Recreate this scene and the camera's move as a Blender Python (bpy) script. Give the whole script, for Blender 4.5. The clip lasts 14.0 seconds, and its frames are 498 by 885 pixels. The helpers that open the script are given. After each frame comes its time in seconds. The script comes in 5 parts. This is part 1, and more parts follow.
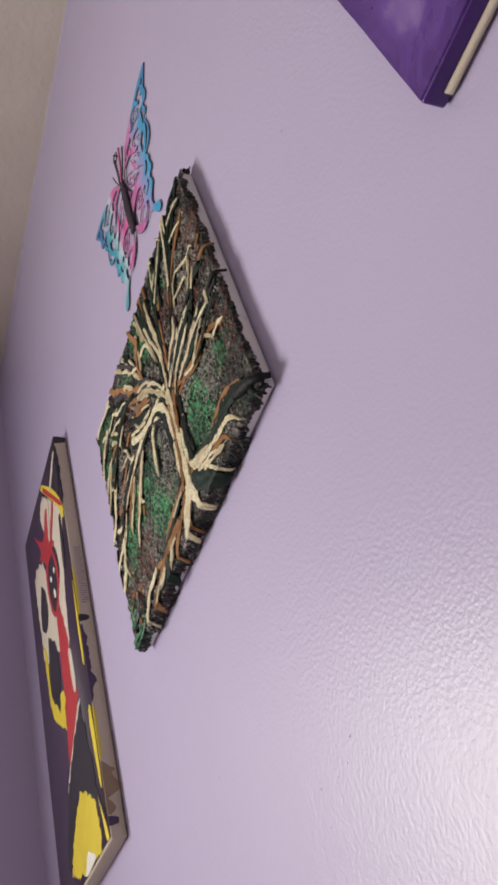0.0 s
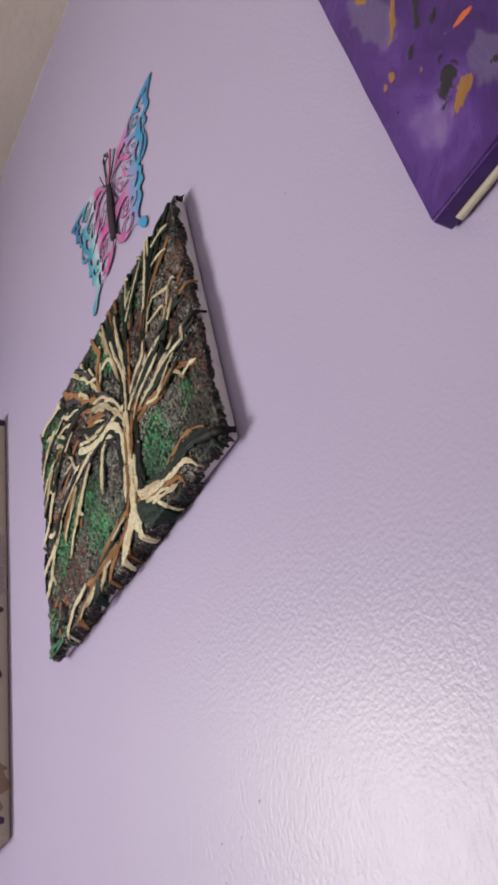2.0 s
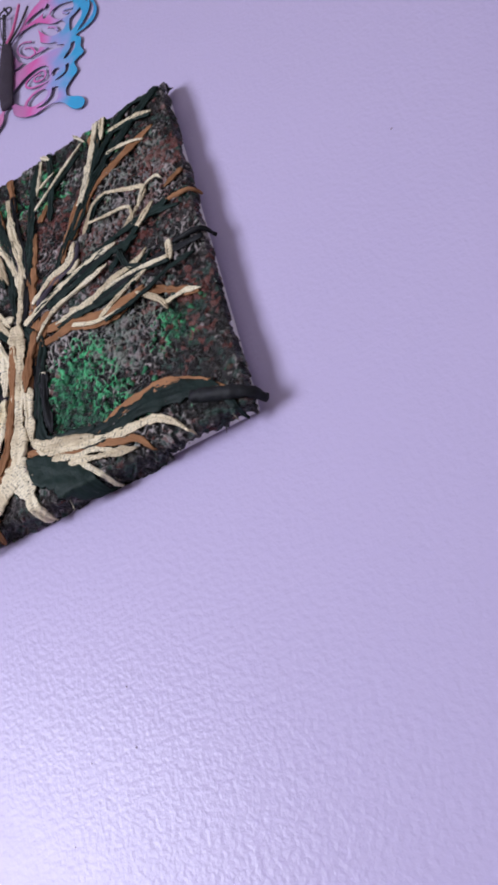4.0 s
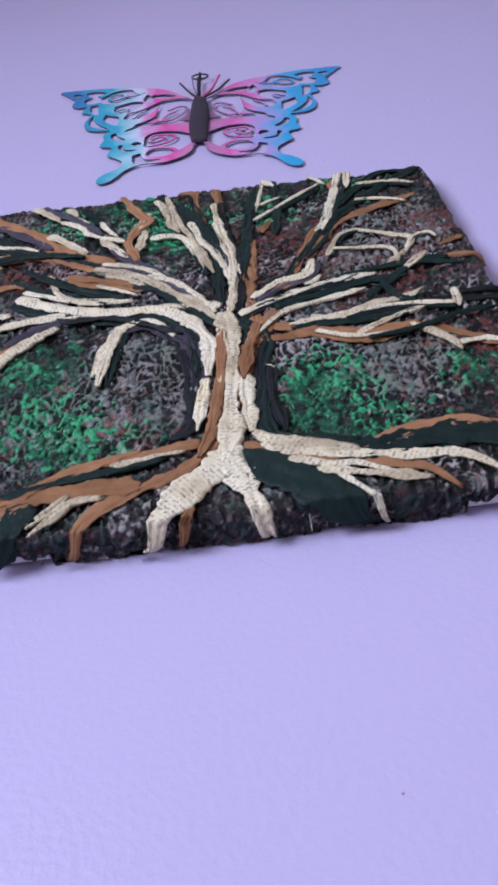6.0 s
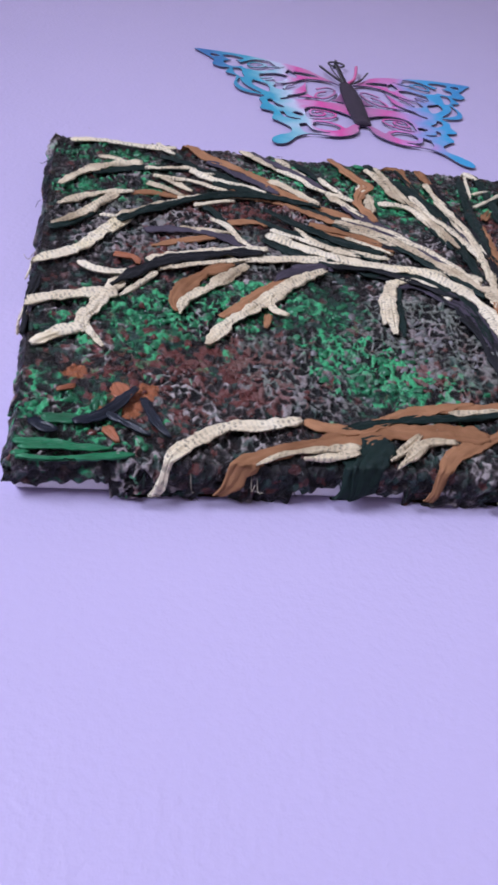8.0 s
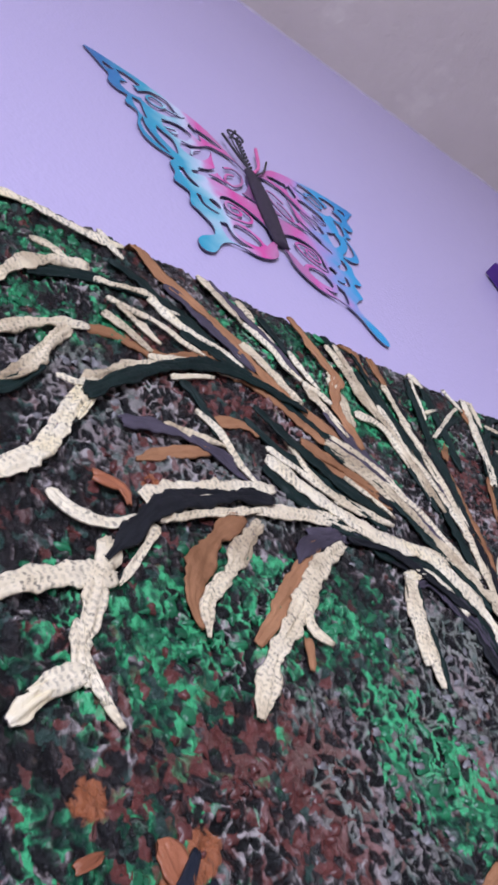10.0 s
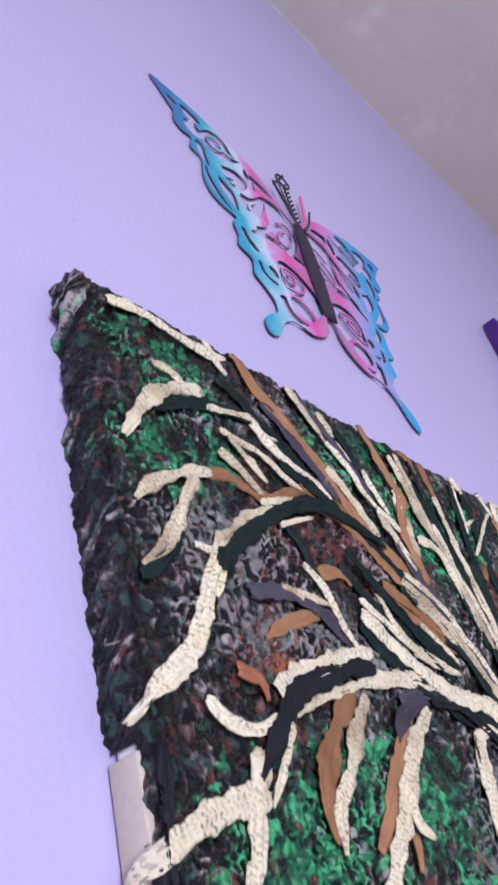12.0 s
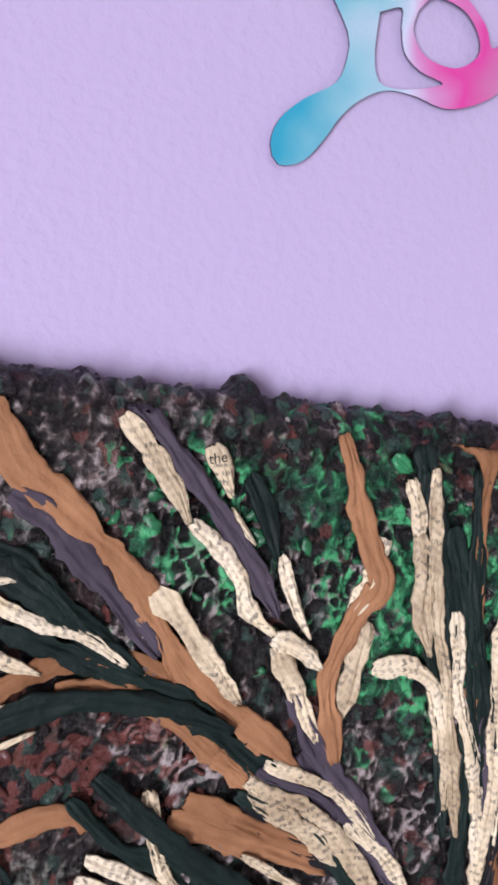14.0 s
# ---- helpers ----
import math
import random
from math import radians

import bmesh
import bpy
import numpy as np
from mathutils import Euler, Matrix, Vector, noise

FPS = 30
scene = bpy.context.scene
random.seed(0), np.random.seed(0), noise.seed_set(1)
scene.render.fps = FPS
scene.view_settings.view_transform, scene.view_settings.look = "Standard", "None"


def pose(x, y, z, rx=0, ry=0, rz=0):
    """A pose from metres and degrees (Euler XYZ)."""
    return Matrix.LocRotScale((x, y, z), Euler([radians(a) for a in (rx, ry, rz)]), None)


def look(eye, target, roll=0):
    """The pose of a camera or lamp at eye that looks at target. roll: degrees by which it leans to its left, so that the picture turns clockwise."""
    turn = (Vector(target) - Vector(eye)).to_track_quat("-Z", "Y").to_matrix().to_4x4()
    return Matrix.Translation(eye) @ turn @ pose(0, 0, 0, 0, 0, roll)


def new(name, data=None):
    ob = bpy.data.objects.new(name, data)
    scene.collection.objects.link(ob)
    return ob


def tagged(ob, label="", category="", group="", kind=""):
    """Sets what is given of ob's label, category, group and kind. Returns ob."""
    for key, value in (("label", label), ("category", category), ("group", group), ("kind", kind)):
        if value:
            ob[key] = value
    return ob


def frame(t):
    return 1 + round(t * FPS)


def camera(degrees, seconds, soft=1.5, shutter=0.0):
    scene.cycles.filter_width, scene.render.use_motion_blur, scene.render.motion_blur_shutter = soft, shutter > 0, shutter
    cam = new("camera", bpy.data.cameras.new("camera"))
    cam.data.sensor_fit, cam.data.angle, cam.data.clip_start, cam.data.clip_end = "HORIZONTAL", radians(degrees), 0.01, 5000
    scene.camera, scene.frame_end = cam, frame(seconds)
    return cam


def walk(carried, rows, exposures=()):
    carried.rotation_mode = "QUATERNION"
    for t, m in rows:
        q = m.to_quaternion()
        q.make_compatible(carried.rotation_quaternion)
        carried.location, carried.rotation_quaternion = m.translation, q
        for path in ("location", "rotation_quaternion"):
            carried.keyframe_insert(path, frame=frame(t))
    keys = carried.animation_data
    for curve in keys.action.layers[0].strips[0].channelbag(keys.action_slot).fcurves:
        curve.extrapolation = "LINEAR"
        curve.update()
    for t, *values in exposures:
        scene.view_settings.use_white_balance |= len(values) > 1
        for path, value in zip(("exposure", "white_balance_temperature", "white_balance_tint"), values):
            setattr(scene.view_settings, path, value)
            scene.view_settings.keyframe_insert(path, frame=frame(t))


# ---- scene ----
cam = camera(32.53, 14.0, soft=3.1, shutter=0.2)
PATH = [
    (0, (1.0137, -0.3752, 0.3825), (0.6898, -0.1713, 0.7042), -19.17),
    (0.5, (1.0446, -0.3726, 0.4065), (0.7123, -0.1692, 0.7198), -15.99),
    (1, (1.0926, -0.3907, 0.4268), (0.7604, -0.1889, 0.7414), -13.77),
    (1.5, (1.0820, -0.3882, 0.4163), (0.7572, -0.1768, 0.7322), -12.47),
    (2, (1.0539, -0.4214, 0.4307), (0.7428, -0.1771, 0.7366), -13.43),
    (2.5, (1.0241, -0.4673, 0.4448), (0.7336, -0.1847, 0.7377), -13.62),
    (2.7, (1.0085, -0.4415, 0.4675), (0.7085, -0.1677, 0.7591), -13.92),
    (4.8, (0.4231, -0.4919, 0.6605), (0.4036, -0.0851, 0.9506), -12.32),
    (5, (0.3869, -0.4768, 0.6683), (0.3759, -0.0829, 0.9760), -11.24),
    (5.5, (0.3304, -0.4377, 0.6532), (0.3349, -0.0779, 1.0004), -9.57),
    (6, (0.3061, -0.3493, 0.6483), (0.3157, -0.0232, 1.0271), -8.30),
    (6.5, (0.2602, -0.2945, 0.6403), (0.2699, 0.0182, 1.0303), -6.78),
    (7, (0.1965, -0.3052, 0.6374), (0.2233, 0.0010, 1.0318), -7.28),
    (7.5, (0.1002, -0.3054, 0.6297), (0.1532, 0.0042, 1.0187), -8.15),
    (8, (0.0383, -0.2929, 0.6634), (0.1315, 0.0202, 1.0419), -10.43),
    (8.5, (-0.0070, -0.2877, 0.7262), (0.1619, 0.0217, 1.0808), -15.51),
    (9, (-0.0801, -0.2689, 0.7885), (0.1458, 0.0155, 1.1321), -17.07),
    (9.2, (-0.0864, -0.2535, 0.8367), (0.1581, 0.0183, 1.1778), -18.30),
    (11.3, (-0.1716, -0.2275, 0.9995), (0.1591, -0.0131, 1.3073), -18.16),
    (11.5, (-0.1836, -0.2309, 1.0137), (0.1498, -0.0128, 1.3159), -17.47),
    (12, (-0.2005, -0.2253, 1.0478), (0.1391, -0.0020, 1.3391), -15.97),
    (12.5, (-0.1449, -0.2365, 1.1386), (0.2005, 0.0108, 1.4023), -14.04),
    (13, (-0.0732, -0.2832, 1.2146), (0.2465, 0.0403, 1.4223), -7.19),
    (13.5, (0.0373, -0.2695, 1.3035), (0.3021, 0.1446, 1.3951), 1.24),
    (14, (0.0935, -0.2883, 1.3868), (0.2818, 0.1739, 1.3562), 7.48),
]
EXPOSURES = [
    (0.0, 0.12, 7100, 4), (2.7, 0.06, 6900, 4), (4.8, 0.27, 5300, 18), (6.5, 0.27, 5280, 15), (7.5, 0.27, 5400, 16), (8.5, 0.32, 5460, 21), (9.2, 0.35, 5440, 19), (11.3, 0.48, 5500, 18), (12.5, 0.47, 5500, 17), (13.0, 0.45, 5400, 18), (13.5, 0.47, 5780, 19), (14.0, 0.50, 6100, 20),
]
walk(cam, [(t, look(eye, target, roll)) for t, eye, target, roll in PATH], EXPOSURES)

# ---- light: an overcast sky and one window in the west wall ----
WX0, WX1, WY0, CEIL = -0.88, 2.1, -3.2, 2.493
WIN_Y, WIN_Z, WIN_W, WIN_H = -1.6, 0.94, 0.95, 1.0
world = bpy.data.worlds.new("sky")
scene.world = world
world.use_nodes = True
wn = world.node_tree
sky = wn.nodes.new("ShaderNodeTexSky")
sky.sky_type, sky.sun_disc = "NISHITA", False
sky.sun_elevation, sky.sun_rotation = radians(40), radians(200)
wn.nodes["Background"].inputs[1].default_value = 0.1
wn.links.new(sky.outputs[0], wn.nodes["Background"].inputs[0])

lamp = bpy.data.lights.new("window_daylight", "AREA")
lamp.shape, lamp.size, lamp.size_y, lamp.energy, lamp.color = "RECTANGLE", WIN_W, WIN_H, 60.0, (1.0, 0.975, 0.95)
new("window_daylight", lamp).matrix_world = look((WX0 - 0.02, WIN_Y, WIN_Z), (WX0 + 2, WIN_Y, WIN_Z))


# ---- materials ----
class Nodes:
    """A short way to write a node material."""

    def __init__(self, name, rough=0.6, metal=0.0):
        self.mat = bpy.data.materials.new(name)
        self.mat.use_nodes = True
        self.tree = self.mat.node_tree
        self.bsdf = self.tree.nodes["Principled BSDF"]
        self.bsdf.inputs["Roughness"].default_value = rough
        self.bsdf.inputs["Metallic"].default_value = metal

    def add(self, kind, **ins):
        n = self.tree.nodes.new(kind)
        for key, value in ins.items():
            self.put(n.inputs[key.replace("_", " ")], value)
        return n

    def put(self, socket, value):
        if isinstance(value, bpy.types.NodeSocket):
            self.tree.links.new(value, socket)
        elif isinstance(value, tuple) and len(value) == 3 and socket.type == "RGBA":
            socket.default_value = (*value, 1)
        else:
            socket.default_value = value

    def coords(self, which="Object"):
        return self.add("ShaderNodeTexCoord").outputs[which]

    def noise(self, vec, scale, detail=4.0, rough=0.55):
        return self.add("ShaderNodeTexNoise", Vector=vec, Scale=scale, Detail=detail, Roughness=rough).outputs["Fac"]

    def voronoi(self, vec, scale, out="Distance"):
        return self.add("ShaderNodeTexVoronoi", Vector=vec, Scale=scale).outputs[out]

    def ramp(self, fac, *stops):
        n = self.add("ShaderNodeValToRGB", Fac=fac)
        e = n.color_ramp.elements
        while len(e) < len(stops):
            e.new(0.5)
        for el, (pos, col) in zip(e, stops):
            el.position = pos
            el.color = (*col, 1) if isinstance(col, tuple) else (col, col, col, 1)
        return n.outputs["Color"]

    def mix(self, fac, a, b, blend="MIX"):
        n = self.tree.nodes.new("ShaderNodeMix")
        n.data_type, n.blend_type = "RGBA", blend
        self.put(n.inputs[0], fac)
        self.put(n.inputs[6], a)
        self.put(n.inputs[7], b)
        return n.outputs[2]

    def calc(self, op, a, b=0.0, c=0.0):
        n = self.tree.nodes.new("ShaderNodeMath")
        n.operation = op
        for s, v in zip(n.inputs, (a, b, c)):
            self.put(s, v)
        return n.outputs[0]

    def stretch(self, vec, scale=(1, 1, 1), turn=(0, 0, 0)):
        return self.add("ShaderNodeMapping", Vector=vec, Scale=scale, Rotation=turn).outputs[0]

    def split(self, vec):
        return self.add("ShaderNodeSeparateXYZ", Vector=vec).outputs

    def attr(self, name):
        n = self.tree.nodes.new("ShaderNodeAttribute")
        n.attribute_name = name
        return n.outputs["Fac"]

    def chance(self):
        return self.tree.nodes.new("ShaderNodeObjectInfo").outputs["Random"]

    def bump(self, height, depth, strength=1.0, below=None):
        n = self.add("ShaderNodeBump", Height=height, Distance=depth, Strength=strength)
        if below is not None:
            self.put(n.inputs["Normal"], below)
        return n.outputs[0]

    def done(self, color=None, rough=None, normal=None):
        if color is not None:
            self.put(self.bsdf.inputs["Base Color"], color)
        if rough is not None:
            self.put(self.bsdf.inputs["Roughness"], rough)
        if normal is not None:
            self.put(self.bsdf.inputs["Normal"], normal)
        return self.mat


def wall_paint():
    m = Nodes("lavender_semi_gloss_paint", 0.4)
    v = m.coords()
    stain = m.noise(v, 3.0, 3)
    fine = m.noise(v, 55.0, 4)
    col = m.mix(stain, (0.455, 0.400, 0.620), (0.490, 0.430, 0.655))
    peel = m.noise(v, 230.0, 2, 0.5)
    lumps = m.noise(v, 85.0, 3)
    n = m.bump(lumps, 0.0008, 0.22)
    n = m.bump(peel, 0.0010, 0.5, n)
    m.bsdf.inputs["Specular IOR Level"].default_value = 0.42
    return m.done(col, m.calc("MULTIPLY_ADD", fine, 0.1, 0.31), n)


def ceiling_paint():
    m = Nodes("taupe_ceiling_plaster", 0.85)
    v = m.coords()
    col = m.mix(m.noise(v, 5.0, 6), (0.42, 0.365, 0.345), (0.55, 0.485, 0.46))
    blot = m.ramp(m.noise(v, 11.0, 5), (0.60, 0.0), (0.70, 1.0))
    col = m.mix(m.calc("MULTIPLY", blot, 0.4), col, (0.62, 0.57, 0.52))
    n = m.bump(m.noise(v, 9.0, 5), 0.012, 0.5)
    n = m.bump(m.noise(v, 60.0, 4), 0.003, 0.5, n)
    return m.done(col, None, n)


def plain(name, color, rough=0.6, grain=40.0, amount=0.25, depth=0.0006):
    m = Nodes(name, rough)
    v = m.coords()
    f = m.noise(v, grain, 5)
    dark = tuple(c * (1 - amount) for c in color)
    lite = tuple(min(1, c * (1 + amount)) for c in color)
    return m.done(m.mix(f, dark, lite), None, m.bump(m.noise(v, grain * 6, 3), depth, 0.6))


def impasto():
    """Thick dark mixed-media paint over a loose net: colour blackened in its holes and pits, lilac-grey strands, green
    and dull red dabs.
    """
    m = Nodes("dark_impasto_paint", 0.42)
    v = m.coords()
    bent = m.add("ShaderNodeVectorMath")
    bent.operation = "MULTIPLY_ADD"
    m.put(bent.inputs[0], m.add("ShaderNodeTexNoise", Vector=v, Scale=150.0, Detail=3.0).outputs["Color"])
    bent.inputs[1].default_value = (0.010, 0.010, 0.010)
    m.put(bent.inputs[2], v)
    b = bent.outputs[0]
    fine = m.noise(m.stretch(b, (1, 1, 0.7)), 290.0, 5, 0.7)
    mid = m.noise(b, 75.0, 5, 0.6)
    broad = m.noise(v, 16.0, 3)
    cell = m.voronoi(m.stretch(b, (1, 1, 0.7)), 260.0)
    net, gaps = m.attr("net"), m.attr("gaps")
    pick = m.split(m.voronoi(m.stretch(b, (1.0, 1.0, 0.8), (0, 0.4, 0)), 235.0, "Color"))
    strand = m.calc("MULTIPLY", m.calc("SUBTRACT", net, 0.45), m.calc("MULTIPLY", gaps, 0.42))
    # Colour follows height: black in the pits, grey on ridges and strands.
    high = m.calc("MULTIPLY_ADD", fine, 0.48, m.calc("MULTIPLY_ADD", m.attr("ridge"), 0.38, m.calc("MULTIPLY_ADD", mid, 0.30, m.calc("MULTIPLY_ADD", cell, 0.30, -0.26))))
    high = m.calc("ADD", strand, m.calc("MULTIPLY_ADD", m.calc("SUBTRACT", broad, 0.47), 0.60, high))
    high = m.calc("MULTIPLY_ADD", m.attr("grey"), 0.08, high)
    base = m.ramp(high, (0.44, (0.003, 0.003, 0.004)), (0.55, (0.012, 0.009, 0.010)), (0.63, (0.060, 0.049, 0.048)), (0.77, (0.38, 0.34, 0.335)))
    grey_in = m.ramp(m.calc("ADD", m.attr("grey"), m.calc("MULTIPLY_ADD", fine, 1.2, -0.6)), (0.42, 0.0), (0.62, 1.0))
    dry = m.ramp(high, (0.47, 0.0), (0.62, 1.0))
    col = m.mix(m.calc("MULTIPLY", m.calc("MULTIPLY", grey_in, dry), 0.85), base, m.mix(mid, (0.070, 0.056, 0.056), m.mix(m.ramp(m.noise(v, 30.0, 3), (0.42, 0.0), (0.56, 1.0)), (0.40, 0.34, 0.34), (0.27, 0.33, 0.27))))
    teal_in = m.ramp(pick[2], (0.80, 0.0), (0.86, 1.0))
    col = m.mix(m.calc("MULTIPLY", teal_in, 0.55), col, m.mix(fine, (0.004, 0.018, 0.017), (0.06, 0.14, 0.11)))
    red_in = m.ramp(m.calc("MULTIPLY_ADD", m.attr("red"), 0.46, pick[0]), (0.92, 0.0), (1.0, 1.0))
    col = m.mix(m.calc("MULTIPLY", red_in, 0.7), col, m.mix(fine, (0.035, 0.008, 0.008), (0.26, 0.075, 0.06)))
    lush = m.calc("MULTIPLY_ADD", m.attr("green"), 0.58, m.calc("MULTIPLY_ADD", pick[1], 0.7, m.calc("MULTIPLY_ADD", mid, 0.6, -0.28)))
    green_in = m.ramp(lush, (0.75, 0.0), (0.88, 1.0))
    col = m.mix(m.calc("MULTIPLY", green_in, 0.92), col, m.ramp(m.calc("MULTIPLY_ADD", pick[0], 0.16, high), (0.46, (0.003, 0.022, 0.015)), (0.62, (0.014, 0.11, 0.05)), (0.76, (0.06, 0.42, 0.17))))
    orange = m.ramp(m.calc("ADD", m.attr("orange"), m.calc("MULTIPLY_ADD", mid, 1.4, -0.7)), (0.50, 0.0), (0.60, 1.0))
    col = m.mix(orange, col, m.mix(fine, (0.16, 0.04, 0.012), (0.42, 0.16, 0.07)))
    # Takes the colour to black in the net's holes, over any dab there.
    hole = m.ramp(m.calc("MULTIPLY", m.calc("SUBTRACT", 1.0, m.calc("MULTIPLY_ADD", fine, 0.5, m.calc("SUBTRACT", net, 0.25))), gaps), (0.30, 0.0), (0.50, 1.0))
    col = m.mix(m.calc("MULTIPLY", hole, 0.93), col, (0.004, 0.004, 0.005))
    n = m.bump(fine, 0.0028, 0.9)
    n = m.bump(cell, 0.0016, 0.5, n)
    m.bsdf.inputs["Specular IOR Level"].default_value = 0.32
    m.bsdf.inputs["Coat Weight"].default_value = 0.10
    m.bsdf.inputs["Coat Roughness"].default_value = 0.2
    m.put(m.bsdf.inputs["Coat Normal"], n)
    return m.done(col, m.calc("MULTIPLY_ADD", mid, 0.45, 0.08), n)


def cloth(name, dark, light, rough=0.8, shine=0.2):
    m = Nodes(name, rough)
    m.bsdf.inputs["Specular IOR Level"].default_value = shine
    uv = m.coords("UV")
    long = m.noise(m.stretch(uv, (60, 420, 1)), 1.0, 5)
    blot = m.noise(m.coords(), 45.0, 4)
    ro = m.chance()
    col = m.mix(m.calc("MULTIPLY_ADD", long, 0.35, m.calc("MULTIPLY_ADD", blot, 1.0, m.calc("MULTIPLY_ADD", ro, 0.3, -0.38))), dark, light)
    n = m.bump(long, 0.0006, 0.6)
    n = m.bump(m.noise(m.coords(), 150.0, 4), 0.0022, 0.5, n)
    n = m.bump(m.noise(m.coords(), 900.0, 2), 0.0003, 0.5, n)
    return m.done(col, None, n)


def book_paper():
    """Torn printed book page, glued down: rows of short ink bars on cream."""
    m = Nodes("printed_cream_paper", 0.6)
    uv = m.coords("UV")
    ro = m.chance()
    turn = m.add("ShaderNodeVectorRotate", Vector=uv, Angle=m.calc("MULTIPLY_ADD", ro, 1.2, 0.9))
    turn.rotation_type = "Z_AXIS"
    warp = m.add("ShaderNodeVectorMath")
    warp.operation = "MULTIPLY_ADD"
    m.put(warp.inputs[0], m.add("ShaderNodeTexNoise", Vector=m.coords(), Scale=60.0).outputs["Color"])
    warp.inputs[1].default_value = (0.0025, 0.0025, 0)
    m.put(warp.inputs[2], turn.outputs[0])
    tex = m.tree.nodes.new("ShaderNodeTexBrick")
    m.put(tex.inputs["Vector"], warp.outputs[0])
    for key, value in (("Scale", 100.0), ("Mortar Size", 0.075), ("Mortar Smooth", 0.1), ("Bias", 0.0), ("Brick Width", 0.66), ("Row Height", 0.29)):
        tex.inputs[key].default_value = value
    tex.inputs["Color1"].default_value = (1, 1, 1, 1)
    tex.inputs["Color2"].default_value = (0.25, 0.25, 0.25, 1)
    tex.inputs["Mortar"].default_value = (0, 0, 0, 1)
    letters = m.ramp(m.noise(m.stretch(warp.outputs[0], (1250, 330, 1)), 1.0, 1), (0.45, 0.25), (0.50, 1.0))
    worn = m.ramp(m.noise(m.coords(), 40.0, 3), (0.36, 0.0), (0.48, 1.0))
    ink = m.calc("MULTIPLY", m.calc("MULTIPLY", tex.outputs["Color"], letters), m.calc("MULTIPLY", worn, 0.74))
    tone = m.noise(m.coords(), 35.0, 5)
    paper = m.ramp(m.calc("MULTIPLY_ADD", ro, 0.35, m.calc("MULTIPLY_ADD", tone, 0.9, -0.15)), (0.2, (0.38, 0.30, 0.19)), (0.42, (0.64, 0.55, 0.38)), (0.62, (0.72, 0.65, 0.49)), (0.85, (0.74, 0.62, 0.35)))
    grime = m.ramp(m.noise(m.coords(), 150.0, 5), (0.56, 0.0), (0.72, 1.0))
    paper = m.mix(m.calc("MULTIPLY", grime, 0.2), paper, (0.12, 0.10, 0.085))
    col = m.mix(ink, paper, (0.045, 0.042, 0.045))
    crease = m.noise(m.stretch(uv, (80, 350, 1)), 1.0, 4)
    return m.done(col, None, m.bump(m.noise(m.coords(), 170.0, 3), 0.0022, 0.6, m.bump(crease, 0.0008, 0.6)))


def raw_canvas():
    m = Nodes("white_primed_canvas", 0.8)
    v = m.coords()
    smear = m.ramp(m.noise(m.stretch(v, (1, 1, 1)), 28.0, 4), (0.60, 0.0), (0.68, 1.0))
    col = m.mix(m.noise(v, 20.0, 3), (0.72, 0.70, 0.70), (0.82, 0.80, 0.80))
    col = m.mix(m.calc("MULTIPLY", smear, 0.8), col, (0.16, 0.12, 0.10))
    return m.done(col, None, m.bump(m.noise(v, 1200.0, 1), 0.0003, 0.5))


def wing_enamel():
    m = Nodes("sprayed_enamel", 0.38)
    v = m.coords()
    x, y, z = m.split(v)
    out = m.calc("ABSOLUTE", x)
    cloudy = m.noise(v, 26.0, 2)
    f = m.calc("ADD", m.calc("MULTIPLY", out, 5.5), m.calc("MULTIPLY_ADD", cloudy, 0.34, -0.17))
    low = m.calc("MULTIPLY", m.calc("SUBTRACT", 0.02, z), 0.9)
    f = m.calc("ADD", f, m.calc("MINIMUM", m.calc("MAXIMUM", low, -0.02), 0.07))
    col = m.ramp(f, (0.04, (0.16, 0.06, 0.16)), (0.13, (0.50, 0.18, 0.38)), (0.25, (0.62, 0.05, 0.32)), (0.33, (0.55, 0.26, 0.52)), (0.39, (0.52, 0.58, 0.74)), (0.48, (0.24, 0.50, 0.60)), (0.58, (0.025, 0.33, 0.48)), (0.85, (0.012, 0.14, 0.38)))
    other = m.ramp(f, (0.05, (0.13, 0.05, 0.14)), (0.13, (0.42, 0.16, 0.36)), (0.24, (0.58, 0.09, 0.36)), (0.34, (0.52, 0.22, 0.52)), (0.45, (0.26, 0.30, 0.62)), (0.55, (0.03, 0.33, 0.62)), (0.90, (0.015, 0.22, 0.52)))
    col = m.mix(m.calc("GREATER_THAN", x, 0.0), col, other)
    return m.done(col, None, m.bump(m.noise(v, 300.0, 3), 0.0004, 0.4))


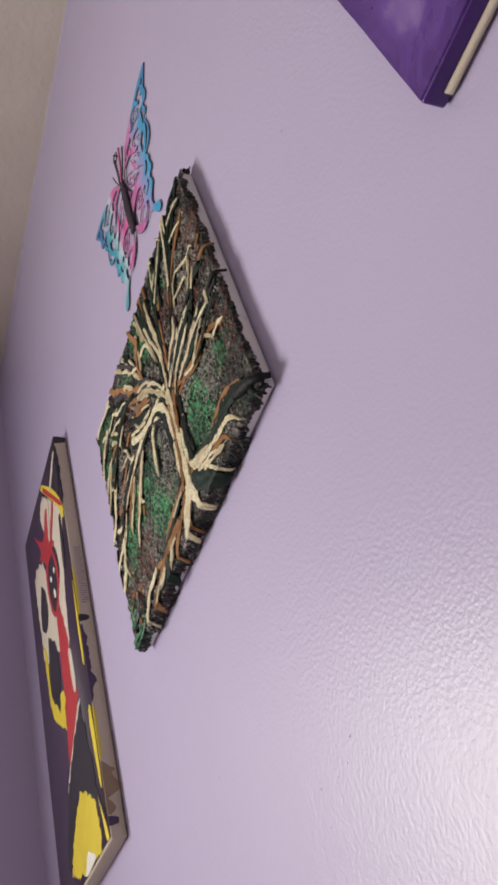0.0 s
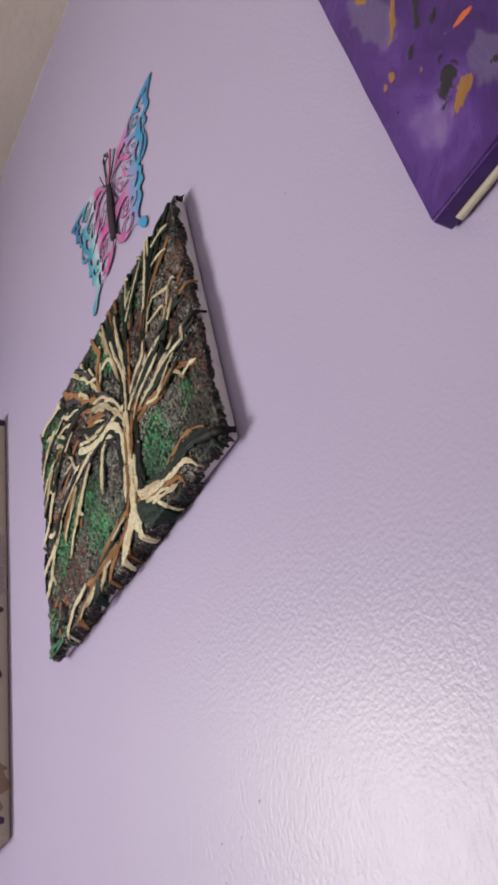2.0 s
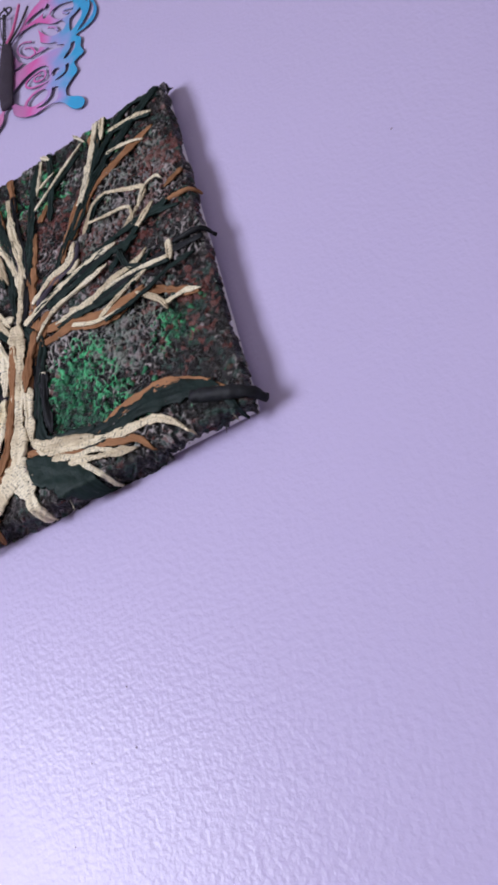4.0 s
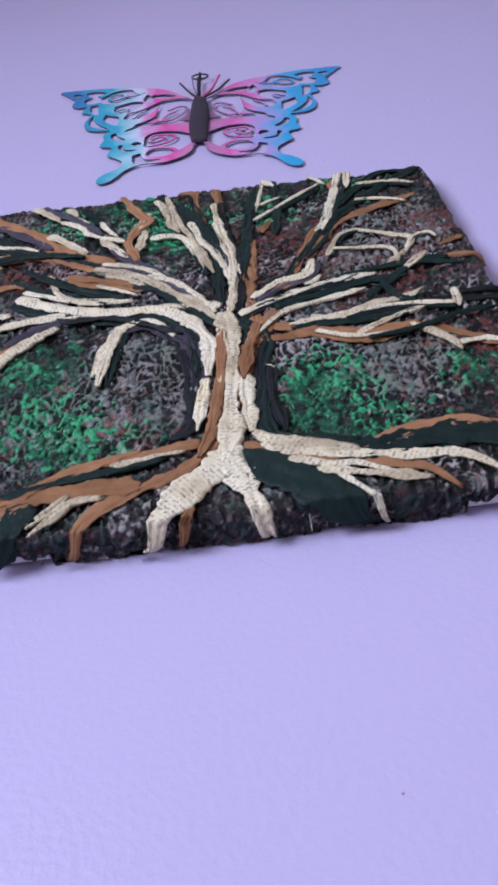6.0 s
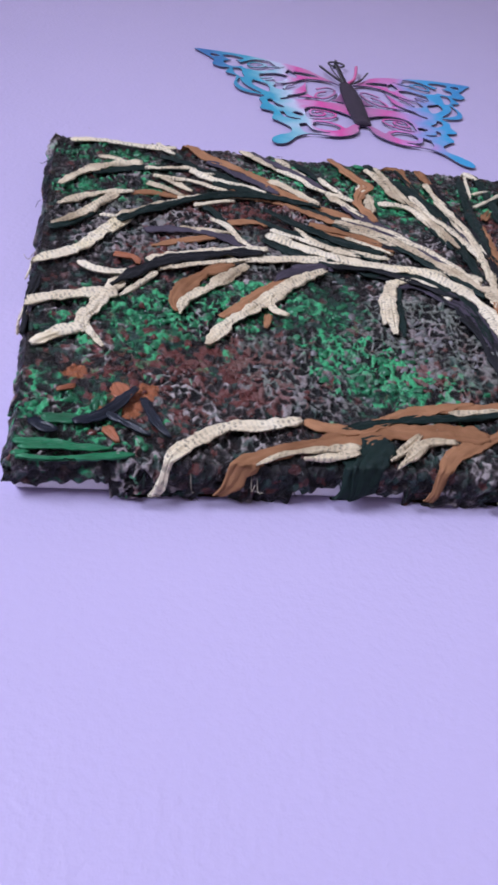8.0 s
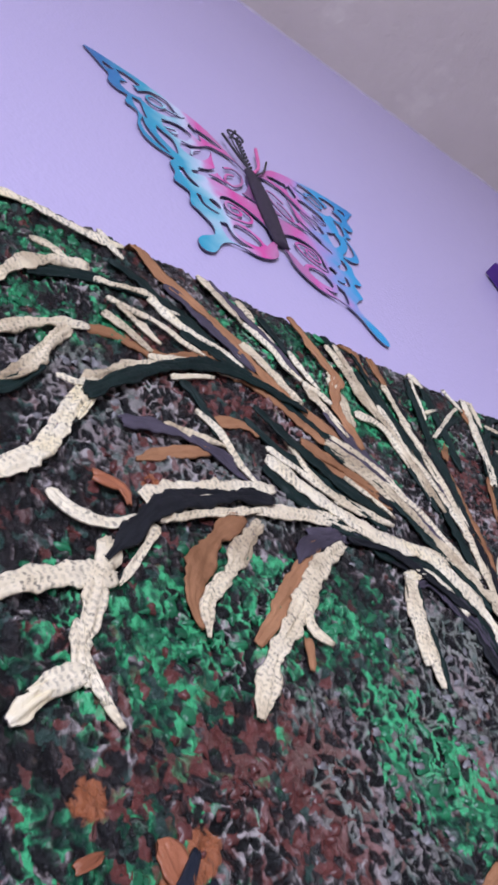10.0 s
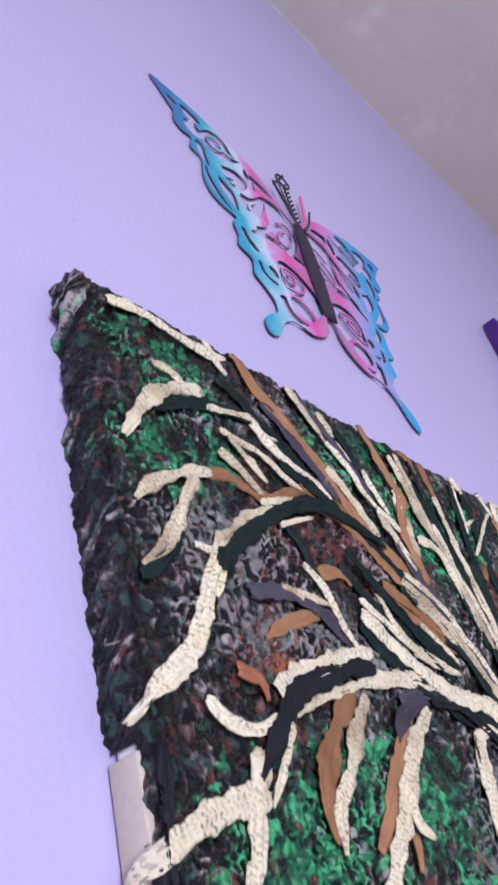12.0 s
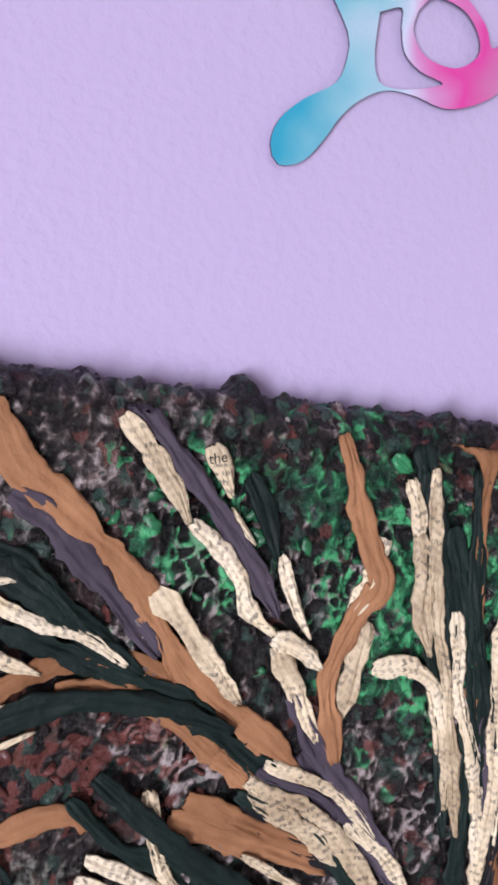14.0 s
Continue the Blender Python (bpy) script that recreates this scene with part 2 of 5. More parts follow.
def abstract_purple():
    """Poured purple paint with gold, black and orange marks."""
    m = Nodes("poured_purple_paint", 0.32)
    v = m.coords()
    x, y, z = m.split(v)
    bent = m.add("ShaderNodeVectorMath")
    bent.operation = "MULTIPLY_ADD"
    m.put(bent.inputs[0], m.add("ShaderNodeTexNoise", Vector=v, Scale=5.0, Detail=3.0).outputs["Color"])
    bent.inputs[1].default_value = (0.25, 0.25, 0.25)
    m.put(bent.inputs[2], v)
    b = bent.outputs[0]
    sweep = m.noise(m.stretch(b, (12, 12, 3)), 1.0, 5)
    # The palest stop paints in whitish brush streaks and surface sheen.
    col = m.ramp(sweep, (0.30, (0.030, 0.005, 0.105)), (0.50, (0.066, 0.015, 0.20)), (0.58, (0.11, 0.040, 0.29)), (0.67, (0.30, 0.21, 0.48)))
    streak = m.noise(m.stretch(b, (22, 22, 7)), 1.0, 4)
    far = m.ramp(m.calc("MULTIPLY", z, 0.5), (0.66, 0.0), (0.70, 1.0))
    gold = m.calc("MULTIPLY", m.ramp(streak, (0.60, 0.0), (0.65, 1.0)), far)
    col = m.mix(gold, col, m.mix(m.noise(v, 160.0, 3), (0.16, 0.09, 0.02), (0.46, 0.22, 0.04)))
    grit = m.noise(m.stretch(b, (160, 160, 60)), 1.0, 5)
    for name, soft, paint in (("lilac", 0.25, (0.15, 0.115, 0.25)), ("gold", 0.8, (0.34, 0.16, 0.035)), ("black", 0.9, (0.010, 0.009, 0.013)), ("orange", 0.3, (0.70, 0.15, 0.025)), ("white", 0.1, (0.7, 0.68, 0.7))):
        spread = m.ramp(m.calc("MULTIPLY_ADD", m.calc("SUBTRACT", grit, 0.5), soft * 1.6, m.attr(name)), (0.42, 0.0), (0.56, 1.0))
        col = m.mix(m.calc("MULTIPLY", spread, 0.6 if name == "lilac" else 0.95), col, paint)
    n = m.bump(sweep, 0.004, 0.5)
    n = m.bump(m.noise(m.stretch(b, (60, 60, 14)), 1.0, 4), 0.002, 0.5, n)
    return m.done(col, m.calc("MULTIPLY_ADD", streak, 0.4, 0.12), n)


WALL = wall_paint()
CEILING = ceiling_paint()
FLOOR = plain("grey_brown_carpet", (0.24, 0.20, 0.17), 0.95, 30.0, 0.3, 0.003)
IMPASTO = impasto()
RAW = raw_canvas()
PAPER = book_paper()
BROWN = cloth("brown_crepe_cloth", (0.13, 0.055, 0.022), (0.43, 0.225, 0.115))
GREEN = cloth("dark_green_cloth", (0.003, 0.008, 0.008), (0.011, 0.027, 0.023), 0.6)
SLATE = cloth("slate_purple_cloth", (0.025, 0.020, 0.030), (0.10, 0.085, 0.115))
BLACK = cloth("black_cloth", (0.004, 0.004, 0.006), (0.016, 0.018, 0.022), 0.6)
EMERALD = cloth("green_paint_stroke", (0.003, 0.018, 0.011), (0.036, 0.29, 0.115), 0.35, 0.4)
NAVY = cloth("blue_black_paint_stroke", (0.003, 0.004, 0.009), (0.016, 0.022, 0.036), 0.35, 0.3)
MAROON = cloth("dull_red_paint", (0.020, 0.006, 0.006), (0.15, 0.045, 0.038), 0.35, 0.4)
ASH = cloth("lilac_grey_paint", (0.03, 0.028, 0.030), (0.30, 0.29, 0.30), 0.35, 0.4)
RUST = cloth("rust_paint_stroke", (0.12, 0.035, 0.014), (0.46, 0.18, 0.09), 0.4, 0.3)
ENAMEL = wing_enamel()
# Wing sides and back: shade put into the colour, darker than the face enamel.
SHADED_EDGE = plain("shaded_cut_edge", (0.085, 0.07, 0.13), 0.5, 90.0)
FUZZ = plain("dark_purple_flock", (0.030, 0.020, 0.036), 0.9, 120.0, 0.4, 0.002)
WIRE = plain("black_wire", (0.02, 0.018, 0.022), 0.4, 100.0)
PINK = plain("pink_enamel", (0.62, 0.12, 0.32), 0.4, 90.0)
PURPLE = abstract_purple()
DEEP = plain("deep_purple_edge_paint", (0.048, 0.008, 0.145), 0.35, 30.0, 0.35)
PAINTS = {
    "cream": plain("cream_acrylic", (0.60, 0.54, 0.48), 0.55, 25.0, 0.15), "white": plain("white_acrylic", (0.78, 0.76, 0.74), 0.5, 25.0, 0.1),
    "red": plain("red_acrylic", (0.42, 0.022, 0.035), 0.5, 25.0, 0.25), "yellow": plain("yellow_acrylic", (0.66, 0.52, 0.035), 0.5, 18.0, 0.22),
    "black": plain("black_acrylic", (0.014, 0.012, 0.020), 0.4, 25.0, 0.4), "violet": plain("dark_violet_acrylic", (0.050, 0.026, 0.075), 0.5, 14.0, 0.3),
    "tan": plain("tan_acrylic", (0.27, 0.19, 0.12), 0.5, 30.0, 0.25),
}
SPECK = plain("dull_wall_speck", (0.28, 0.23, 0.34), 0.7, 300.0)
BEAD = plain("pale_paint_edge", (0.42, 0.37, 0.45), 0.7, 40.0)
BOUNCE_PAINT = plain("off_white_bounce_paint", (0.48, 0.46, 0.45), 0.8, 6.0, 0.05)
BARE = plain("bare_linen_canvas", (0.54, 0.47, 0.39), 0.85, 300.0, 0.15)


# ---- mesh helpers ----
from mathutils.geometry import delaunay_2d_cdt


def part(name, bm, material, parent=None, label="", smooth=True):
    me = bpy.data.meshes.new(name)
    bmesh.ops.recalc_face_normals(bm, faces=bm.faces[:])
    bm.to_mesh(me)
    bm.free()
    for mat in material if isinstance(material, (list, tuple)) else [material]:
        me.materials.append(mat)
    if smooth:
        me.shade_smooth()
    ob = new(name, me)
    if parent is not None:
        ob.parent = parent
        ob.matrix_parent_inverse = parent.matrix_basis.inverted()
    if label:
        ob["label"] = label
    return ob


def thing(name, at, label, category, group=""):
    ob = new(name)
    ob.empty_display_size = 0.05
    ob.matrix_basis = Matrix.Translation(at)
    return tagged(ob, label, category, group)


def box(lo, hi, bevel=0.0, segments=2):
    bm = bmesh.new()
    bmesh.ops.create_cube(bm, size=1.0)
    lo, hi = Vector(lo), Vector(hi)
    for v in bm.verts:
        v.co = Vector([(a + b) / 2 + c * (b - a) for a, b, c in zip(lo, hi, v.co)])
    if bevel:
        bmesh.ops.bevel(bm, geom=bm.edges[:], offset=bevel, segments=segments, profile=0.5, affect="EDGES")
    return bm


def spline(pts, step):
    """A smooth line through the points, about step metres from place to place."""
    p = [Vector(q) for q in pts]
    p = [p[0] * 2 - p[1], *p, p[-1] * 2 - p[-2]]
    out = []
    for a, b, c, d in zip(p, p[1:], p[2:], p[3:]):
        n = max(2, int((c - b).length / step))
        for i in range(n):
            t = i / n
            out.append(0.5 * (2 * b + (c - a) * t + (2 * a - 5 * b + 4 * c - d) * t * t + (3 * b - a - 3 * c + d) * t ** 3))
    return out + [p[-2]]


# ---- the room ----
def structure(name, bm, material, label, category):
    return tagged(part(name, bm, material, None, "", False), label, category, "", "structure")


structure("wall_north", box((WX0 - 0.12, 0, 0), (WX1 + 0.12, 0.12, CEIL)), WALL, "lavender painted wall with fine orange-peel relief", "wall")
# South and east walls are unseen; their off-white is chosen to reflect fill light.
structure("wall_south", box((WX0 - 0.12, WY0 - 0.12, 0), (WX1 + 0.12, WY0, CEIL)), BOUNCE_PAINT, "unseen off-white wall, pale to bounce fill light", "wall")
structure("wall_east", box((WX1, WY0, 0), (WX1 + 0.12, 0, CEIL)), BOUNCE_PAINT, "unseen off-white wall, pale to bounce fill light", "wall")
wy0, wy1, wz0, wz1 = WIN_Y - WIN_W / 2, WIN_Y + WIN_W / 2, WIN_Z - WIN_H / 2, WIN_Z + WIN_H / 2
west = box((WX0 - 0.12, WY0, 0), (WX0, wy0, CEIL))
for lo, hi in (((WX0 - 0.12, wy1, 0), (WX0, 0, CEIL)), ((WX0 - 0.12, wy0, 0), (WX0, wy1, wz0)), ((WX0 - 0.12, wy0, wz1), (WX0, wy1, CEIL))):
    extra = box(lo, hi)
    me = bpy.data.meshes.new("piece")
    extra.to_mesh(me)
    extra.free()
    west.from_mesh(me)
    bpy.data.meshes.remove(me)
structure("wall_west", west, WALL, "plain lavender painted wall with a window opening", "wall")
structure("ceiling", box((WX0 - 0.12, WY0 - 0.12, CEIL), (WX1 + 0.12, 0.12, CEIL + 0.1)), CEILING, "taupe ceiling with uneven patched plaster", "ceiling")
structure("floor", box((WX0 - 0.12, WY0 - 0.12, -0.1), (WX1 + 0.12, 0.12, 0)), FLOOR, "plain grey-brown carpet floor", "floor")


def bead():
    """The uneven line where the wall paint meets the ceiling."""
    bm = bmesh.new()
    rows = []
    for i in range(281):
        x = WX0 + (WX1 - WX0) * i / 280
        s = 0.0026 + 0.002 * noise.noise(Vector((x * 9, 0, 0))) + 0.0015 * noise.noise(Vector((x * 40, 3, 0)))
        rows.append([bm.verts.new(p) for p in ((x, 0, CEIL - s), (x, -s * 0.6, CEIL - s * 0.6), (x, -s * 1.3, CEIL))])
    for r, q in zip(rows, rows[1:]):
        bm.faces.new((r[0], r[1], q[1], q[0]))
        bm.faces.new((r[1], r[2], q[2], q[1]))
    return bm


structure("trim", bead(), BEAD, "uneven pale paint line between wall and ceiling", "trim")
SPOTS = ((0.676, 0.202, 1.3), (0.130, -0.237, 0.9), (0.416, -0.330, 1.2), (0.343, -0.343, 1.0), (0.360, -0.193, 0.8), (0.359, -0.152, 0.7), (0.306, -0.238, 0.6),
         (0.341, -0.375, 0.9), (0.378, -0.348, 0.8), (0.399, -0.345, 0.7), (0.325, -0.192, 0.5), (0.029, 0.492, 0.9))
bm = bmesh.new()
for x, z, r in SPOTS:
    ring = [bm.verts.new((x + 0.001 * r * math.cos(k * 0.785) * (1 + 0.3 * math.sin(k * 2.1 + x * 90)), -0.0002, 0.97 + z + 0.001 * r * math.sin(k * 0.785))) for k in range(8)]
    top = bm.verts.new((x, -0.0006, 0.97 + z))
    for k in range(8):
        bm.faces.new((ring[k], ring[(k + 1) % 8], top))
tagged(part("wall_specks", bm, SPECK), "small dull specks on the lavender wall paint", "specks", "", "stuff")

# ---- the tree collage on its stretched canvas ----
CW, CH, CD, CZ = 0.508, 0.406, 0.020, 0.97
tree = thing("tree_collage", (CW / 2, 0, CZ), "canvas collage of a spreading tree in paper and cloth strips", "artwork")
part("stretched_canvas", box((0.0032, -CD, CZ + 0.003), (CW - 0.003, -0.001, CZ + CH + 0.004), 0.004, 3), RAW, tree, "white primed canvas edge with dark smears")


def rough(x, z, scale, seed=0.0):
    return noise.noise(Vector((x * scale, seed, z * scale)))


GREEN_SPOTS = ((0.05, 0.13, 0.045), (0.09, 0.135, 0.04), (0.03, 0.04, 0.05), (0.215, 0.075, 0.045), (0.19, 0.10, 0.035), (0.175, 0.16, 0.04),
               (0.36, 0.075, 0.04), (0.37, 0.11, 0.04), (0.40, 0.06, 0.03), (0.12, 0.16, 0.04), (0.02, 0.375, 0.022), (0.06, 0.37, 0.03), (0.03, 0.31, 0.03),
               (0.08, 0.315, 0.025), (0.25, 0.385, 0.04), (0.28, 0.33, 0.045), (0.19, 0.37, 0.035), (0.30, 0.36, 0.03), (0.36, 0.36, 0.04), (0.43, 0.39, 0.03), (0.46, 0.10, 0.03))
RED_SPOTS = ((0.06, 0.085, 0.05), (0.10, 0.07, 0.05), (0.13, 0.075, 0.04), (0.08, 0.21, 0.035), (0.34, 0.30, 0.05), (0.38, 0.27, 0.04), (0.18, 0.30, 0.035), (0.43, 0.22, 0.05), (0.24, 0.08, 0.03), (0.48, 0.30, 0.05), (0.12, 0.29, 0.04), (0.47, 0.12, 0.05))
GREY_SPOTS = ((0.25, 0.13, 0.05), (0.245, 0.115, 0.05), (0.26, 0.12, 0.045), (0.23, 0.11, 0.04), (0.15, 0.09, 0.05), (0.17, 0.075, 0.04), (0.40, 0.12, 0.05), (0.44, 0.13, 0.05), (0.42, 0.25, 0.05), (0.46, 0.31, 0.05), (0.07, 0.24, 0.035), (0.14, 0.23, 0.04), (0.20, 0.22, 0.03), (0.06, 0.27, 0.03))
ORANGE_SPOTS = ((0.085, 0.21, 0.012), (0.055, 0.045, 0.014), (0.03, 0.075, 0.012), (0.07, 0.06, 0.010))


def near(spots, x, z):
    return min(1.0, sum(math.exp(-((x - a) ** 2 + (z - b) ** 2) / (r * r) * 1.6) for a, b, r in spots))


def relief():
    """The lumpy paint skin over the front, wrapped raggedly over the edges."""
    nx, nz, over = 560, 450, 0.027
    bm = bmesh.new()
    layers = {k: bm.verts.layers.float.new(k) for k in ("green", "red", "grey", "orange", "ridge", "net", "gaps")}
    grid = []
    for j in range(nz + 1):
        line = []
        for i in range(nx + 1):
            u = -over + (CW + 2 * over) * i / nx
            w = -over + (CH + 2 * over) * j / nz
            x, z, back = min(max(u, 0.0035), CW - 0.003), min(max(w, 0.003), CH + 0.0055), 0.0
            rag = rough(u, w, 45, 3.0) * 0.006 + rough(u, w, 160, 5.0) * 0.004
            if u < 0:
                back = min(-u, max(0.004, (0.0150 if w > 0.32 else 0.0190 if w > 0.175 else 0.0035) + rag * 1.1))
            elif u > CW:
                back = min(u - CW, max(0.001, 0.003 + rag))
            if w > CH:
                back = max(back, min(w - CH, 0.017 + rag))
            elif w < 0:
                back = max(back, min(-w, max(0.004, (0.017 if 0.05 < u < 0.14 or 0.20 < u < 0.43 else 0.008) + rag * 1.5)))
            fine = 0.0009 * rough(x, z + back, 200, 4.0) + 0.0008 * rough(x + back, z, 460, 6.0)
            h = 0.0032 + 0.0022 * rough(x, z + back, 38) + 0.0014 * rough(x + back, z, 95, 2.0) + fine - 0.0030 * max(0.0, 0.25 - abs(rough(x, z + back, 120, 8.0))) * 2
            near_cells = noise.voronoi(Vector((x * 185 + 1.1 * rough(x, z + back, 90, 21.0), 0.5, (z + back) * 125 + 1.1 * rough(x, z + back, 90, 23.0))))[0]
            net = 1 - min(1.0, (near_cells[1] - near_cells[0]) / 0.42)
            gaps = min(1.0, max(0.0, 0.38 + 1.6 * rough(x, z, 24, 20.0) + 0.35 * near(GREY_SPOTS, x, z)))
            h += gaps * (0.0022 * net - 0.0013)
            h = max(h, 0.0005)
            px = x + ((h if u > CW else -h) if (u < 0 or u > CW) else 0) * min(1, back / 0.003)
            pz = z + ((h if w > CH else -h) if (w < 0 or w > CH) else 0) * min(1, back / 0.003)
            turn = min(1, back / 0.004)
            if u < 0 and w > CH:
                px, pz = x - 0.4 * h, z + 0.4 * h
            elif w > CH:
                pz += turn * 0.007 * max(0.0, rough(x, 0, 62, 12.0) + 0.5 * rough(x, back, 170, 13.0))
            elif u < 0:
                px -= turn * 0.004 * max(0.0, rough(back, z, 70, 14.0) + 0.5 * rough(back, z, 190, 15.0))
            lift = h * (1 - min(1, back / 0.006))
            v = bm.verts.new((px, -CD - lift + back, CZ + pz))
            v[layers["green"]] = near(GREEN_SPOTS, x, z)
            v[layers["red"]] = near(RED_SPOTS, x, z)
            v[layers["grey"]] = near(GREY_SPOTS, x, z)
            v[layers["orange"]] = near(ORANGE_SPOTS, x, z)
            v[layers["net"]], v[layers["gaps"]] = net, gaps
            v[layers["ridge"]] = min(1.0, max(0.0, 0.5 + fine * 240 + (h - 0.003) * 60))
            line.append(v)
        grid.append(line)
    for a, b in zip(grid, grid[1:]):
        for k in range(nx):
            bm.faces.new((a[k], a[k + 1], b[k + 1], b[k]))
    return bm


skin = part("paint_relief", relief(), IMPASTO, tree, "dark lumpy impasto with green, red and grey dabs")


def dabs(name, spots, count, size, material, label):
    """Loose flat dabs of thick paint lying over the relief around some spots."""
    bm = bmesh.new()
    uv = bm.loops.layers.uv.new("UVMap")
    for k in range(count):
        a, b, r = random.choice(spots)
        x0, z0 = a + random.gauss(0, 0.4) * r, b + random.gauss(0, 0.4) * r
        if not (0.006 < x0 < CW - 0.006 and 0.006 < z0 < CH - 0.004):
            continue
        turn, wide = random.uniform(0, math.pi), size * random.uniform(0.4, 1.3)
        thin = random.uniform(0.4, 0.9)
        rings = []
        for ring, (far, up) in enumerate(((1.0, -0.0011), (0.7, 0.0003), (0.0, 0.0005))):
            line = []
            for q in range(11 if far else 1):
                w = q * math.tau / 11
                d = wide * far * (1 + 1.1 * noise.noise(Vector((q * 1.1, k * 3.1, ring * 0.2))))
                dx, dz = math.cos(w) * d, math.sin(w) * d * thin
                x, z = x0 + dx * math.cos(turn) - dz * math.sin(turn), z0 + dx * math.sin(turn) + dz * math.cos(turn)
                h = 0.0036 + 0.0022 * rough(x, z, 38) + 0.0014 * rough(x, z, 95, 2.0)
                line.append(bm.verts.new((x, -CD - h - up - 0.0016 * rough(x, z, 300, k), CZ + z)))
            rings.append(line)
        outer, inner, top = rings
        for q in range(11):
            p = (q + 1) % 11
            bm.faces.new((outer[q], outer[p], inner[p], inner[q]))
            bm.faces.new((inner[q], inner[p], top[0]))
    for face in bm.faces:
        for loop in face.loops:
            loop[uv].uv = (loop.vert.co.x, loop.vert.co.z)
    tagged(part(name, bm, material, tree, label), kind="stuff")


dabs("green_paint", GREEN_SPOTS, 420, 0.0031, EMERALD, "scattered bright green paint dabs")
dabs("red_paint", RED_SPOTS, 170, 0.0027, MAROON, "scattered dull red paint dabs")
dabs("grey_paint", GREY_SPOTS, 170, 0.0025, ASH, "scattered lilac grey paint dabs")

KINDS = {"R": ("brown_strip", BROWN, 0.5, "crumpled brown cloth strip"), "C": ("paper_strip", PAPER, 0.6, "torn cream printed-paper strip"), "B": ("brown_strip", BROWN, 0.5, "crumpled brown cloth strip"),
         "G": ("green_strip", GREEN, 0.7, "dark green cloth strip"), "S": ("slate_strip", SLATE, 0.7, "slate purple cloth strip"), "K": ("black_strip", BLACK, 0.7, "black cloth strip"), "T": ("green_strip", GREEN, 0.7, "dark green cloth strip"), "J": ("black_strip", BLACK, 0.7, "black cloth strip"),
         "E": ("paint_stroke", EMERALD, 0.35, "bright green paint stroke"), "N": ("paint_stroke", NAVY, 0.5, "blue-black paint stroke"), "O": ("paint_stroke", RUST, 0.5, "rust orange paint stroke")}
laid = [0]


def strip(kind, width, *pts):
    """A torn strip glued along a line of places on the canvas; width in millimetres."""
    name, material, puff, label = KINDS[kind]
    laid[0] += 1
    seed = laid[0] * 7.31
    line = spline([(x, 0, z) for x, z in pts], 0.0024)
    w = width * 0.001
    bm = bmesh.new()
    uv = bm.loops.layers.uv.new("UVMap")
    across = 10
    rings, place = [], {}
    tail = 0.32 if pts[-1][1] > 0 else 0.12
    length, total = 0.0, sum((b - a).length for a, b in zip(line, line[1:]))
    base = {"C": 0.0052, "B": 0.0040, "T": 0.0068, "R": 0.0066, "J": 0.0072}.get(kind, 0.0042) + (0.0006 if kind in "ENO" else 0.0) + 0.0010 * (0.5 + 0.5 * math.sin(seed))
    for i, c in enumerate(line):
        a, b = line[max(i - 1, 0)], line[min(i + 1, len(line) - 1)]
        if i:
            length += (c - line[i - 1]).length
        way = (b - a).normalized()
        side = Vector((way.z, 0, -way.x))
        ends = min(1, 0.6 + length / min(1.4 * w, 0.25 * total), tail + (total - length) / min((3 if pts[-1][1] > 0 else 4.5) * w, 0.45 * total))
        ragged = 1.0 + 0.6 * noise.noise(Vector((length * 52, seed, 0))) + 0.34 * noise.noise(Vector((length * 190, seed, 3)))
        ring = []
        for side_sign in (1, -1):
            for k in range(across + 1):
                f = (k / across * 2 - 1) * side_sign
                edge = 1 + 0.24 * noise.noise(Vector((length * 260, f * 3, seed)))
                off = f * 0.5 * w * ends * ragged * edge
                p = c + side * off + way * 0.0015 * noise.noise(Vector((f * 4, length * 90, seed)))
                n1, n2 = noise.noise(Vector((f * 1.9, length * 26, seed + 5))), noise.noise(Vector((f * 3.4, length * 60, seed + 9)))
                fold = (0.35 - abs(n1)) * 0.0042 * puff + (0.3 - abs(n2)) * 0.0028 * puff + 0.0006 * noise.noise(Vector((f * 5, length * 200, seed)))
                crest = (1 - f ** 4) * (0.0005 + 0.018 * w) * puff
                up = base + crest + fold * (0.4 + 0.6 * ends)
                if side_sign < 0:
                    up = up - 0.0009 - crest * 0.4
                out = max(p.x - CW, -p.x, p.z - CH, -p.z, 0.0)
                over = max(0.0, out - 0.001)
                turned = max(0.0, 1 - over / 0.006)
                y = -CD - max(up, 0.0010) * turned + over * 1.15
                q = Vector((min(max(p.x, 0.001), CW - 0.001), 0, min(max(p.z, 0.001), CH - 0.001)))
                q += (p - q).normalized() * up * (1 - turned) if out > 0.001 else p - q
                v = bm.verts.new((q.x, min(y, -0.0075), q.z + CZ))
                place[v] = (length + seed * 0.013, off)
                ring.append(v)
        rings.append(ring)
    n = 2 * (across + 1)
    for r, s in zip(rings, rings[1:]):
        for k in range(n):
            bm.faces.new((r[k], r[(k + 1) % n], s[(k + 1) % n], s[k]))
    bm.faces.new(rings[0])
    bm.faces.new(rings[-1][::-1])
    for face in bm.faces:
        for loop in face.loops:
            loop[uv].uv = place[loop.vert]
    part(name, bm, material, tree, label)


strip("E", 4, (0.004, 0.012), (0.014, 0.011), (0.032, 0.010))
strip("E", 4, (0.007, 0.007), (0.027, 0.008), (0.050, 0.008))
strip("E", 3, (0.004, 0.003), (0.012, 0.004))
strip("E", 4, (0.006, 0.001), (0.024, 0.000), (0.061, 0.005))
strip("E", 6, (0.016, 0.031), (0.027, 0.031), (0.036, 0.030))
strip("N", 8, (0.011, 0.029), (0.017, 0.023), (0.024, 0.021))
